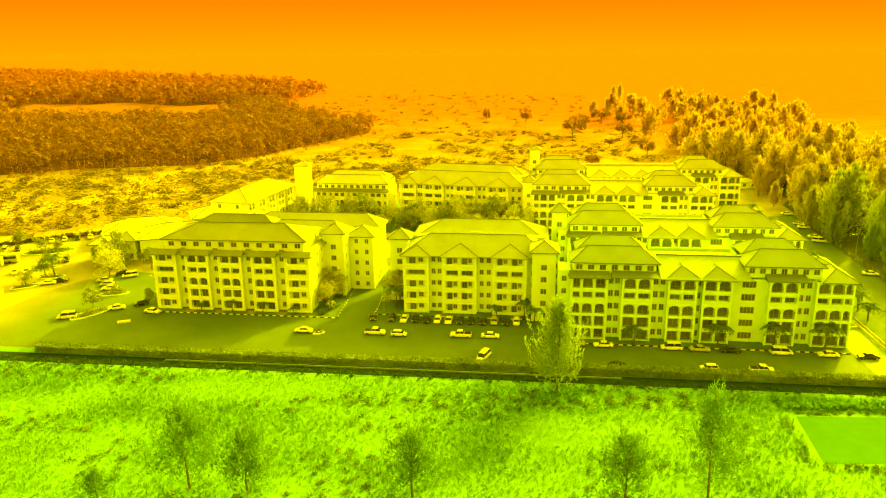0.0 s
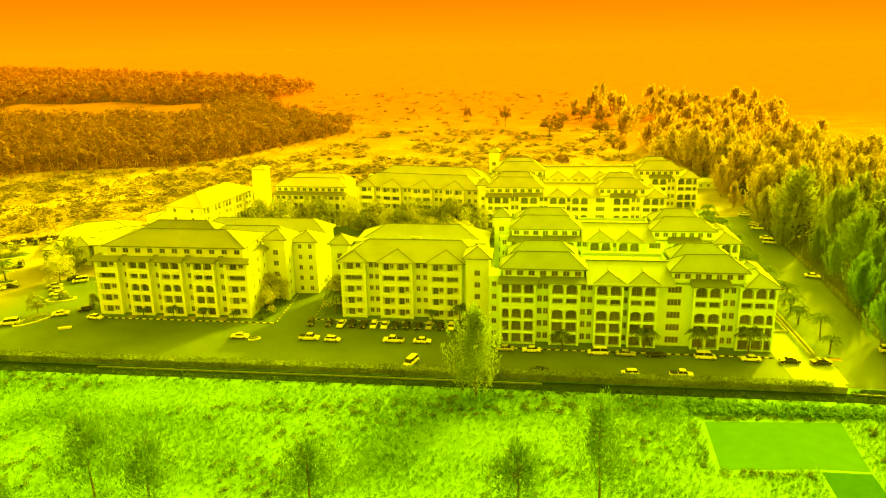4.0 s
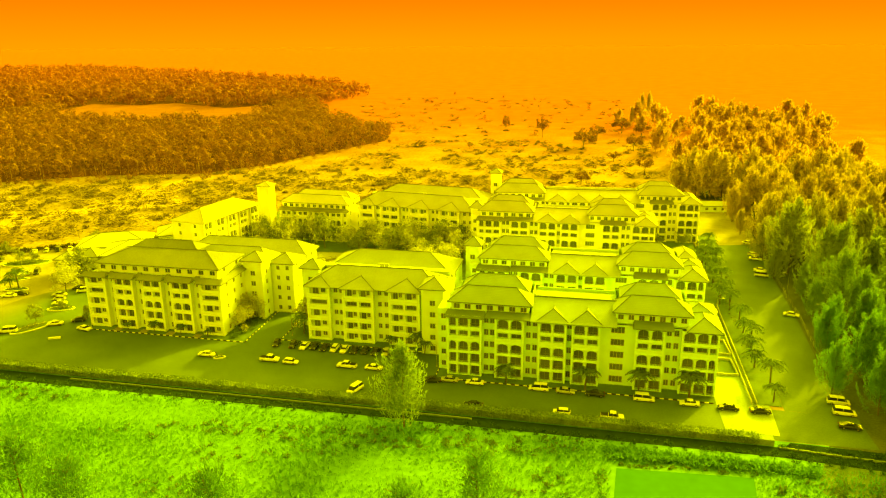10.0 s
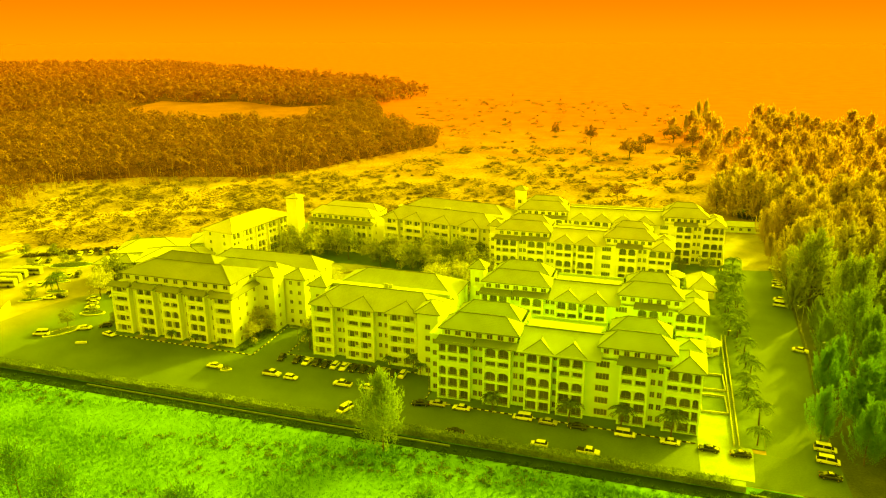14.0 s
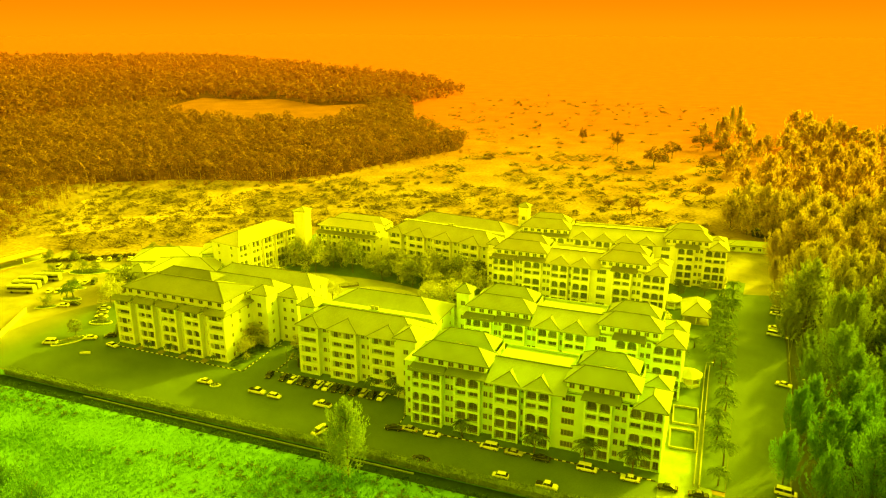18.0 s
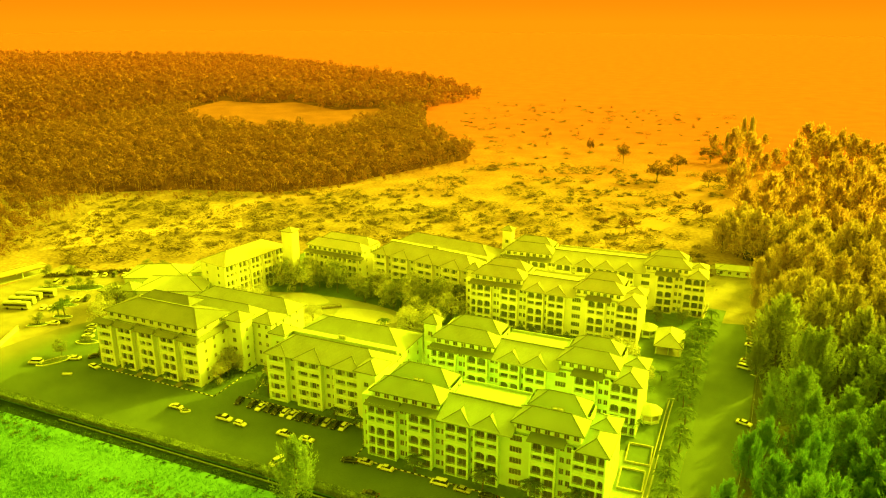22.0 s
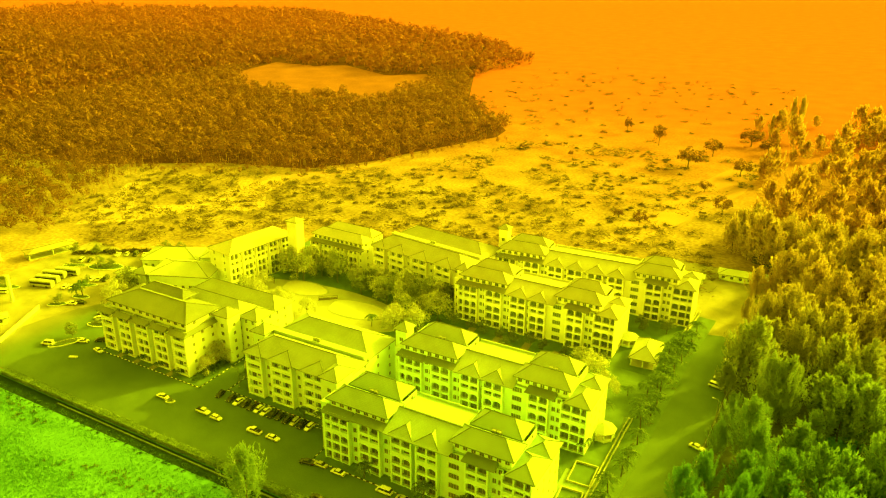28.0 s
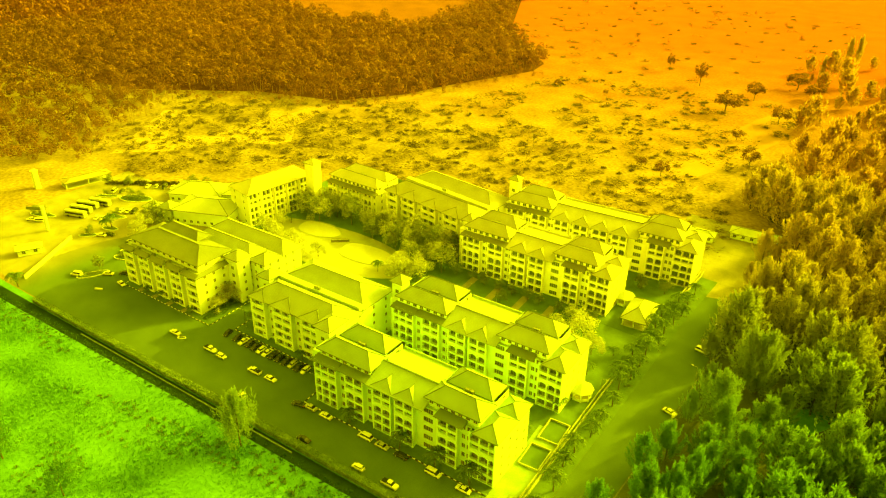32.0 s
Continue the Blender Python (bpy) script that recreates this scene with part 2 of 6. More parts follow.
# Haze painted in: needles turn paler and yellower further back in the belt.
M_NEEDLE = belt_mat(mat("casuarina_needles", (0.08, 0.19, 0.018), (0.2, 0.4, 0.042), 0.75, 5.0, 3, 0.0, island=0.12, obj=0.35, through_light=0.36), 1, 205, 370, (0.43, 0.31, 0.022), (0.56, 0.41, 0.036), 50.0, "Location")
M_ROADSIDE = mat("pale_feathery_leaves", (0.11, 0.19, 0.015), (0.34, 0.46, 0.05), 0.75, 4.0, 3, 0.0, island=0.4, through_light=0.4)
M_AIRY = mat("meadow_tree_leaves", (0.035, 0.1, 0.01), (0.16, 0.36, 0.038), 0.75, 4.0, 3, 0.0, island=0.5, through_light=0.4)
# Litter toned dark to carry the shade under the casuarinas.
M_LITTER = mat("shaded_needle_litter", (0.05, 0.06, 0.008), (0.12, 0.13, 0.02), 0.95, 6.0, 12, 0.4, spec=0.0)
# Farthest needles lightened and evened out to stand for haze.
M_NEEDLE_F = mat("hazed_casuarina_needles", (0.36, 0.205, 0.016), (0.52, 0.31, 0.03), 0.75, 9.0, 3, 0.0, island=0.25, through_light=0.5)
# Tones spread apart to put shadow gaps and sunlit crowns into the leaves.
M_LEAF = mat("garden_tree_leaves", (0.05, 0.06, 0.01), (0.34, 0.36, 0.06), 0.7, 4.0, 4, 0.0, island=0.6, obj=0.5, through_light=0.4)
M_LEAF_P = mat("pale_tree_leaves", (0.2, 0.2, 0.04), (0.7, 0.68, 0.16), 0.7, 3.0, 4, 0.0, island=0.6, obj=0.3, through_light=0.4)
M_PALM = mat("palm_fronds", (0.05, 0.09, 0.012), (0.23, 0.32, 0.05), 0.6, 2.0, 4, 0.0, island=0.5, obj=0.3, through_light=0.35)
# Orange-brown cast and distance haze painted into the leaves of the woods.
M_WOODS = belt_mat(mat("haze_brown_woods_leaves", (0.055, 0.027, 0.003), (0.33, 0.155, 0.014), 0.85, 7.0, 3, 0.0, island=0.25, through_light=0.3, contrast=1.3), 1, 300, 560, (0.095, 0.043, 0.003), (0.43, 0.185, 0.015))
# Far leaves pass towards the sky's orange, again haze in the colour.
M_WOODS_F = belt_mat(mat("far_hazed_woods_leaves", (0.125, 0.05, 0.004), (0.35, 0.132, 0.01), 0.85, 10.0, 3, 0.0, island=0.2, through_light=0.35), 1, 650, 1350, (0.3, 0.095, 0.008), (0.42, 0.138, 0.012))
# Floor colour darkened for the shade below the canopy.
M_FOREST_FLOOR = mat("shade_toned_leaf_litter", (0.07, 0.03, 0.004), (0.14, 0.06, 0.01), 0.95, 8.0, 10, 0.3, spec=0.0)
M_BRUSH = mat("felled_brushwood", (0.035, 0.025, 0.004), (0.36, 0.25, 0.04), 0.9, 3.0, 5, 0.0, island=0.9)
M_TRUNK = mat("pale_dry_trunks", (0.2, 0.11, 0.02), (0.42, 0.25, 0.05), 0.9, 1.0, 6, 0.1)
M_POOL = mat("pale_pool_water", (0.5, 0.48, 0.28), (0.62, 0.6, 0.36), 0.15, 8.0, 6, 0.04)
M_POND = mat("algae_green_pond_water", (0.034, 0.138, 0.015), (0.047, 0.17, 0.018), 0.8, 14.0, 6, 0.03, spec=0.02)
M_POND_D = mat("deep_green_pond_water", (0.022, 0.1, 0.01), (0.034, 0.125, 0.013), 0.9, 14.0, 6, 0.03, spec=0.0)
M_DECK = mat("pale_pool_deck", (0.28, 0.27, 0.11), (0.42, 0.41, 0.18), 0.9, 4.0, 16, 0.2)
M_DARKHEDGE = mat("dark_olive_hedge_leaves", (0.025, 0.021, 0.004), (0.11, 0.09, 0.013), 0.85, 3.0, 4, 0.0, island=0.5, through_light=0.2)
M_TYRE = mat("tyre_rubber", (0.012, 0.012, 0.012), (0.03, 0.03, 0.03), 0.9, 0.3, 8, 0.1)
M_RIM = mat("alloy_rim", (0.4, 0.4, 0.38), (0.55, 0.55, 0.52), 0.35, 0.3, 8, 0.0, metal=0.8)
M_CARGLASS = mat("car_window_glass", (0.012, 0.013, 0.012), (0.025, 0.027, 0.025), 0.05, 1.0, 4, 0.0, spec=0.6)
M_LIGHT = mat("headlamp_lens", (0.6, 0.6, 0.55), (0.75, 0.75, 0.7), 0.15, 0.3, 4, 0.0)
M_TAIL = mat("tail_lamp_lens", (0.3, 0.02, 0.01), (0.4, 0.03, 0.02), 0.2, 0.3, 4, 0.0)
M_METAL = mat("galvanised_steel", (0.3, 0.3, 0.28), (0.45, 0.45, 0.42), 0.45, 0.5, 8, 0.0, metal=0.7)
CAR_PAINT = {
    "white": mat("white_car_paint", (0.72, 0.72, 0.68), (0.82, 0.82, 0.78), 0.25, 1.0, 3, 0.0, spec=0.5),
    "silver": mat("silver_car_paint", (0.4, 0.4, 0.38), (0.5, 0.5, 0.48), 0.3, 1.0, 3, 0.0, metal=0.3),
    "dark": mat("dark_car_paint", (0.02, 0.022, 0.02), (0.045, 0.05, 0.045), 0.25, 1.0, 3, 0.0, spec=0.5),
    "red": mat("maroon_car_paint", (0.12, 0.05, 0.02), (0.18, 0.08, 0.03), 0.25, 1.0, 3, 0.0, spec=0.5),
}


# ---------------------------------------------------------------- mesh helpers
class Shape:
    """Collects faces and becomes one mesh."""

    def __init__(self):
        self.v, self.f = [], []

    def face(self, *pts):
        n = len(self.v)
        self.v.extend(tuple(p) for p in pts)
        self.f.append(tuple(range(n, n + len(pts))))
        return self

    def box(self, x0, x1, y0, y1, z0, z1):
        n = len(self.v)
        self.v.extend([(x0, y0, z0), (x1, y0, z0), (x1, y1, z0), (x0, y1, z0), (x0, y0, z1), (x1, y0, z1), (x1, y1, z1), (x0, y1, z1)])
        self.f.extend([(n, n + 3, n + 2, n + 1), (n + 4, n + 5, n + 6, n + 7), (n, n + 1, n + 5, n + 4), (n + 1, n + 2, n + 6, n + 5), (n + 2, n + 3, n + 7, n + 6), (n + 3, n, n + 4, n + 7)])
        return self

    def bar(self, a, b, r, r2=None, sides=6):
        """A tapered round bar from a to b."""
        a, b = Vector(a), Vector(b)
        d = (b - a).normalized()
        s = d.orthogonal().normalized()
        t = d.cross(s)
        n = len(self.v)
        for p, q in ((a, r), (b, r if r2 is None else r2)):
            for i in range(sides):
                w = 2 * math.pi * i / sides
                self.v.append(tuple(p + q * (math.cos(w) * s + math.sin(w) * t)))
        for i in range(sides):
            j = (i + 1) % sides
            self.f.append((n + i, n + j, n + sides + j, n + sides + i))
        self.f.append(tuple(range(n + sides - 1, n - 1, -1)))
        self.f.append(tuple(range(n + sides, n + 2 * sides)))
        return self

    def mesh(self, name, material):
        me = bpy.data.meshes.new(name)
        me.from_pydata(self.v, [], self.f)
        me.materials.append(material)
        me.update()
        return me


def part(name, shape, material, parent=None, label="", m=None):
    """One mesh object, from a Shape or a mesh, under a thing or a part."""
    me = shape.mesh(name, material) if isinstance(shape, Shape) else shape
    ob = new(name, me)
    ob.parent = parent
    if m is not None:
        ob.matrix_basis = m
    return tagged(ob, label)


def thing(name, label, category, m=None, group="", kind=""):
    ob = new(name)
    ob.empty_display_size = 0.5
    if m is not None:
        ob.matrix_basis = m
    return tagged(ob, label, category, group, kind)


def fast_mesh(name, co, sides, material):
    """A mesh from an array of corners, each run of `sides` corners one face."""
    co = np.asarray(co, np.float32).reshape(-1, 3)
    n = len(co)
    me = bpy.data.meshes.new(name)
    me.vertices.add(n)
    me.vertices.foreach_set("co", co.ravel())
    me.loops.add(n)
    me.loops.foreach_set("vertex_index", np.arange(n, dtype=np.int32))
    me.polygons.add(n // sides)
    me.polygons.foreach_set("loop_start", np.arange(0, n, sides, dtype=np.int32))
    me.polygons.foreach_set("loop_total", np.full(n // sides, sides, np.int32))
    me.materials.append(material)
    me.update()
    me.validate()
    return me


RNG = np.random.default_rng(7)


def unit(v):
    return v / np.maximum(np.linalg.norm(v, axis=-1, keepdims=True), 1e-9)


def leaves(centres, ahead, length, width, droop=0.0):
    """Pointed leaf blades (four corners each) at the centres, along ahead."""
    n = len(centres)
    ahead = unit(ahead)
    side = unit(np.cross(ahead, RNG.normal(size=(n, 3))))
    length, width = np.reshape(length, (-1, 1)), np.reshape(width, (-1, 1))
    tip = centres + ahead * length - np.array([0, 0, 1]) * droop * length
    mid = centres + ahead * length * 0.45
    return np.stack([centres, mid + side * width / 2, tip, mid - side * width / 2], 1)


def shell_leaves(centres, out, length, width):
    """Leaf blades that lie roughly along the skin of a crown, whose outward direction is given."""
    n = len(centres)
    out = unit(out + RNG.normal(size=(n, 3)) * 0.35)
    ahead = unit(np.cross(out, RNG.normal(size=(n, 3))))
    side = np.cross(out, ahead)
    length, width = np.reshape(length, (-1, 1)), np.reshape(width, (-1, 1))
    return np.stack([centres - ahead * length / 2, centres + side * width / 2 + out * width * 0.15, centres + ahead * length / 2, centres - side * width / 2 + out * width * 0.15], 1)


def site(x, y):
    """Shifts a point of the sketch plan to fit the refitted camera's view."""
    u, v = max(-1.1, min(1.25, x / 100)), max(-0.3, min(1.7, (y - 180) / 100))
    return (x + 3.88 + 2.64 * u - 3.26 * v - 3.52 * u * u - 0.62 * u * v - 0.27 * v * v,
            y + 1.83 - 0.64 * u - 0.26 * v - 0.18 * u * u - 2.83 * u * v - 1.63 * v * v)


def spot(x, y, z=0.0, turn=0.0):
    return pose(*site(x, y), z, 0, 0, turn)


# ---------------------------------------------------------------- buildings
STOREY = 3.2
_shared = {}


def window_meshes(w, h, bars, name):
    key = (round(w, 2), round(h, 2), bars, name, M_WALL.name)
    if key not in _shared:
        fr, t = Shape(), 0.08
        xs = [-w / 2, -w / 2 + t]
        for i in range(bars):
            x = -w / 2 + w * (i + 1) / (bars + 1)
            xs += [x - 0.04, x + 0.04]
        xs += [w / 2 - t, w / 2]
        zs = [0, t, h - t, h]
        nx = len(xs)
        fr.v = [(x, y, z) for y in (-0.06, 0.06) for z in zs for x in xs]
        solid = lambda a, b: 0 <= a < nx - 1 and 0 <= b < 3 and (b != 1 or a % 2 == 0)
        at = lambda a, b, k: k * 4 * nx + b * nx + a
        for a in range(nx - 1):
            for b in range(3):
                if solid(a, b):
                    fr.f += [(at(a, b, 0), at(a + 1, b, 0), at(a + 1, b + 1, 0), at(a, b + 1, 0)), (at(a, b + 1, 1), at(a + 1, b + 1, 1), at(a + 1, b, 1), at(a, b, 1))]
                    for (da, db), (p, q) in (((0, -1), ((a, b), (a + 1, b))), ((1, 0), ((a + 1, b), (a + 1, b + 1))), ((0, 1), ((a + 1, b + 1), (a, b + 1))), ((-1, 0), ((a, b + 1), (a, b)))):
                        if not solid(a + da, b + db):
                            fr.f.append((at(*q, 0), at(*p, 0), at(*p, 1), at(*q, 1)))
        pane = Shape().box(-w / 2 + t, w / 2 - t, -0.012, 0.012, t, h - t)
        _shared[key] = fr.mesh(name, M_DOORFRAME if name == "balcony_door" else M_FRAME), pane.mesh("pane", M_GLASS)
    return _shared[key]


def put_window(parent, m, w, h, bars=1, name="window"):
    fr, pane = window_meshes(w, h, bars, name)
    ob = part(name, fr, None, parent, "", m)
    part("pane", pane, None, ob)
    return ob


def frame_of(o, u):
    """A pose whose x runs along u, whose y goes into the wall, at o."""
    u = Vector((u[0], u[1], 0)).normalized()
    into = Vector((-u.y, u.x, 0))
    return Matrix(((u.x, into.x, 0, o[0]), (u.y, into.y, 0, o[1]), (0, 0, 1, o[2] if len(o) > 2 else 0), (0, 0, 0, 1)))


def wall_panel(shape, f, width, z0, z1, holes, depth):
    """A wall face in the pose f with holes (u0, u1, v0, v1, arch) that go depth metres in."""
    us = sorted({0.0, width, *(h[0] for h in holes), *(h[1] for h in holes)})
    vs = sorted({z0, z1, *(h[2] for h in holes), *(h[3] for h in holes)})

    def p(u, v, d=0.0):
        return f @ Vector((u, d, v))

    for a, b in zip(us, us[1:]):
        for c, d in zip(vs, vs[1:]):
            mu, mv = (a + b) / 2, (c + d) / 2
            if not any(h[0] < mu < h[1] and h[2] < mv < h[3] for h in holes):
                shape.face(p(a, c), p(b, c), p(b, d), p(a, d))
    for u0, u1, v0, v1, arch in holes:
        shape.face(p(u0, v0), p(u0, v0, depth), p(u1, v0, depth), p(u1, v0))
        shape.face(p(u0, v1, depth), p(u0, v1), p(u1, v1), p(u1, v1, depth))
        shape.face(p(u0, v0, depth), p(u0, v0), p(u0, v1), p(u0, v1, depth))
        shape.face(p(u1, v0), p(u1, v0, depth), p(u1, v1, depth), p(u1, v1))
        shape.face(p(u0, v0, depth), p(u0, v1, depth), p(u1, v1, depth), p(u1, v0, depth))
        if arch:
            r, rise = (u1 - u0) / 2, min((u1 - u0) / 2, 0.75)
            for s in (-1, 1):
                arc = [(u0 + r + s * r * math.cos(w), v1 - rise + rise * math.sin(w)) for w in (0, 0.4, 0.8, 1.2, math.pi / 2)]
                corner = (u0 + r + s * r, v1)
                for q0, q1 in zip(arc, arc[1:]):
                    shape.face(p(*corner, 0.01), p(*q0, 0.01), p(*q1, 0.01))
                    shape.face(p(*q0, 0.01), p(*q0, 0.3), p(*q1, 0.3), p(*q1, 0.01))


def rail_mesh(w, kind):
    key = ("rail", round(w, 2), kind, M_WALL.name)
    if key not in _shared:
        s = Shape()
        if kind == "solid":
            s.box(-w / 2, w / 2, -0.12, 0.0, 0, 0.58).box(-w / 2 - 0.05, w / 2 + 0.05, -0.2, 0.06, 0.58, 0.7)
        else:
            n = max(3, int(w / 0.32))
            line = [(w / 2, 1.0), (-w / 2, 1.0)]
            for i in range(n + 1):
                x = -w / 2 + (w - 0.07) * i / n
                line += [(x, 0.0), (x + 0.07, 0.0)]
                if i < n:
                    line += [(x + 0.07, 0.88), (x + (w - 0.07) / n, 0.88)]
            m = len(line)
            s.v = [(x, -0.08, z) for x, z in line] + [(x, -0.03, z) for x, z in line]
            s.f = [tuple(range(m)), tuple(range(2 * m - 1, m - 1, -1))] + [(k, m + k, m + (k + 1) % m, (k + 1) % m) for k in range(m)]
        _shared[key] = s.mesh("railing", M_BAND if kind == "solid" else M_RAIL)
    return _shared[key]


def balcony_bay(parent, f, width, floors, cols, proud, style, parapets=False):
    """A bay that stands proud of the wall: loggias with railings in columns, one row a storey. style[i]: how storey i looks."""
    wall, slabs = Shape(), Shape()
    holes = []
    for i in range(floors):
        z = i * STOREY
        kind = style[i % len(style)]
        for c0, c1 in cols:
            if kind == "wide":
                holes.append((c0, c1, z + 0.4, z + 2.7, False))
            elif kind == "low":
                holes.append((c0, c1, z + 1.0, z + 2.45, False))
            else:
                holes.append((c0, c1, z + 0.3, z + 2.75, kind == "arch"))
    top = floors * STOREY
    wall_panel(wall, f, width, -0.15, top, holes, 0.95)
    for u, s in ((0.0, 1), (width, -1)):
        q = [f @ Vector((u, d, z)) for d, z in ((0, -0.15), (proud, -0.15), (proud, top), (0, top))]
        wall.face(*(q if s < 0 else q[::-1]))
    ob = part("bay_wall", wall, M_BAY, parent)
    for u in (-0.08, width - 0.34):
        part("pilaster", Shape().box(u, u + 0.42, -0.13, 0.2, -0.1, top - 0.32), M_BAND, parent, "", f)
    for i in range(1, floors + 1):
        z = i * STOREY
        b = Shape().box(-0.12, width + 0.12, -0.16, 0.0, z - 0.3, z - 0.12)
        bo = part("string_course", b, M_BAND, parent, "", f)
    for i in range(floors):
        z = i * STOREY
        kind = style[i % len(style)]
        for c0, c1 in cols:
            w = c1 - c0
            base = 0.4 if kind == "wide" else 1.0 if kind == "low" else 0.3
            tall = 2.7 - base if kind == "wide" else 1.45 if kind == "low" else 2.45
            if kind == "wide":
                put_window(parent, f @ pose(c0 + w * 0.3, 0.87, z + base + 0.02), min(1.7, w * 0.42), tall - 0.25, 1, "balcony_door")
                put_window(parent, f @ pose(c0 + w * 0.74, 0.87, z + base + 0.75), min(1.3, w * 0.3), tall - 1.0, 1, "window")
            else:
                put_window(parent, f @ pose((c0 + c1) / 2, 0.87, z + base + 0.02), w * 0.88, tall - 0.06, 1 if w < 3 else 2, "balcony_door")
            if kind in ("arch", "square") and parapets:
                part("parapet", rail_mesh(w + 0.3, "solid"), None, parent, "", f @ pose((c0 + c1) / 2, -0.02, z + base - 0.15))
            elif kind in ("arch", "square"):
                part("railing", rail_mesh(w, "bars"), None, parent, "", f @ pose((c0 + c1) / 2, 0.12, z + base))
            elif kind == "wide":
                part("parapet", rail_mesh(w + 0.5, "solid"), None, parent, "", f @ pose((c0 + c1) / 2, -0.02, z + base - 0.1))
    return ob


def plain_bay(parent, f, width, z0, z1, rows, cols, w=1.1, h=1.4, sill=0.95, step=STOREY, bars=1, name="wall"):
    """A flat stretch of wall with one window a storey in each column."""
    wall, holes = Shape(), []
    for i in range(rows):
        for c in cols:
            holes.append((c - w / 2, c + w / 2, z0 + i * step + sill, z0 + i * step + sill + h, False))
    wall_panel(wall, f, width, z0 if z0 > 0 else -0.15, z1, holes, 0.3)
    ob = part(name, wall, M_WALL, parent)
    for a, b, c, d, _ in holes:
        put_window(parent, f @ pose((a + b) / 2, 0.16, c), b - a, d - c, bars)
    return ob


def hip(parent, x0, x1, y0, y1, z, rise, over=0.8, material=None, name="roof", gable_ends=False, label=""):
    """A hipped roof with eaves, a soffit and ridge caps; its ridge runs along the longer side."""
    x0, x1, y0, y1 = x0 - over, x1 + over, y0 - over, y1 + over
    s = Shape()
    t = 0.22
    if x1 - x0 >= y1 - y0:
        ins = 0.0 if gable_ends else (y1 - y0) / 2
        ra, rb = (x0 + ins, (y0 + y1) / 2, z + rise), (x1 - ins, (y0 + y1) / 2, z + rise)
    else:
        ins = 0.0 if gable_ends else (x1 - x0) / 2
        ra, rb = ((x0 + x1) / 2, y0 + ins, z + rise), ((x0 + x1) / 2, y1 - ins, z + rise)
    a, b, c, d = (x0, y0, z), (x1, y0, z), (x1, y1, z), (x0, y1, z)
    if x1 - x0 >= y1 - y0:
        s.face(a, b, rb, ra).face(c, d, ra, rb).face(b, c, rb).face(d, a, ra)
    else:
        s.face(b, c, rb, ra).face(d, a, ra, rb).face(a, b, ra).face(c, d, rb)
    for p, q in ((a, b), (b, c), (c, d), (d, a)):
        s.face((p[0], p[1], z - t), (q[0], q[1], z - t), q, p)
    s.face((x0, y0, z - t), (x0, y1, z - t), (x1, y1, z - t), (x1, y0, z - t))
    roof = part(name, s, material or M_TILE, parent, label)
    caps = Shape().bar(ra, rb, 0.17, sides=5)
    for e, r in ((a, ra), (d, ra if x1 - x0 >= y1 - y0 else rb), (b, rb if x1 - x0 >= y1 - y0 else ra), (c, rb)):
        caps.bar(e, r, 0.14, sides=5)
    part("ridge_cap", caps, M_CAP, roof)
    gut = Shape().box(x0 - 0.06, x1 + 0.06, y0 - 0.1, y0, z - 0.24, z - 0.06).box(x1, x1 + 0.1, y0, y1, z - 0.24, z - 0.06)
    part("fascia", gut, M_CAP, roof)
    return roof


def front_gable(parent, xc, w, y, z, rise, back, material=None):
    """A small hipped roof over a bay: a tiled front face that leans back to the apex, and two slopes that run into the main roof."""
    s, o = Shape(), 0.6
    a, b, top = (xc - w / 2 - o, y - o, z - 0.05), (xc + w / 2 + o, y - o, z - 0.05), (xc, y + w * 0.42, z + rise + 0.1)
    ra, rb, r1 = (a[0], y + 1.2, a[2]), (b[0], y + 1.2, b[2]), (xc, y + max(back, w * 0.42 + 1.5), z + rise + 0.1)
    s.face(a, b, top).face(a, top, r1, ra).face(b, rb, r1, top)
    low = lambda p: (p[0], p[1], p[2] - 0.22)
    s.face(low(a), low(b), b, a).face(low(ra), low(a), a, ra).face(low(b), low(rb), rb, b)
    s.face(low(a), low(ra), low(rb), low(b))
    roof = part("gable_roof", s, material or M_TILE, parent)
    part("ridge_cap", Shape().bar(a, top, 0.13, sides=5).bar(b, top, 0.13, sides=5).bar(top, r1, 0.13, sides=5), M_CAP, roof)


def skirt(parent, x0, x1, y, z, out=1.5, rise=0.75):
    """A tiled lean-to strip above the top balconies."""
    s = Shape()
    s.face((x0, y - out, z), (x1, y - out, z), (x1 - 0.3, y, z + rise), (x0 + 0.3, y, z + rise))
    s.face((x0, y - out, z - 0.2), (x1, y - out, z - 0.2), (x1, y - out, z), (x0, y - out, z))
    s.face((x0, y, z - 0.2), (x1, y, z - 0.2), (x1, y - out, z - 0.2), (x0, y - out, z - 0.2))
    s.face((x0, y - out, z - 0.2), (x0, y - out, z), (x0 + 0.3, y, z + rise), (x0, y, z - 0.2))
    s.face((x1, y - out, z), (x1, y - out, z - 0.2), (x1, y, z - 0.2), (x1 - 0.3, y, z + rise))
    part("skirt_roof", s, M_TILE_D, parent, "dark tile awning")


def aircon(parent, x, y, z):
    """Roof plant: two condenser boxes and a frame of pipes."""
    s = Shape()
    for i in range(2):
        s.box(x + i * 1.4, x + 1.1 + i * 1.4, y, y + 0.7, z, z + 1.1)
    s.bar((x - 0.4, y + 0.3, z), (x - 0.4, y + 0.3, z + 1.6), 0.06).bar((x + 3, y + 0.3, z), (x + 3, y + 0.3, z + 1.6), 0.06)
    s.bar((x - 0.4, y + 0.3, z + 1.6), (x + 3, y + 0.3, z + 1.6), 0.06)
    part("roof_plant", s, M_METAL, parent, "grey air conditioning units")


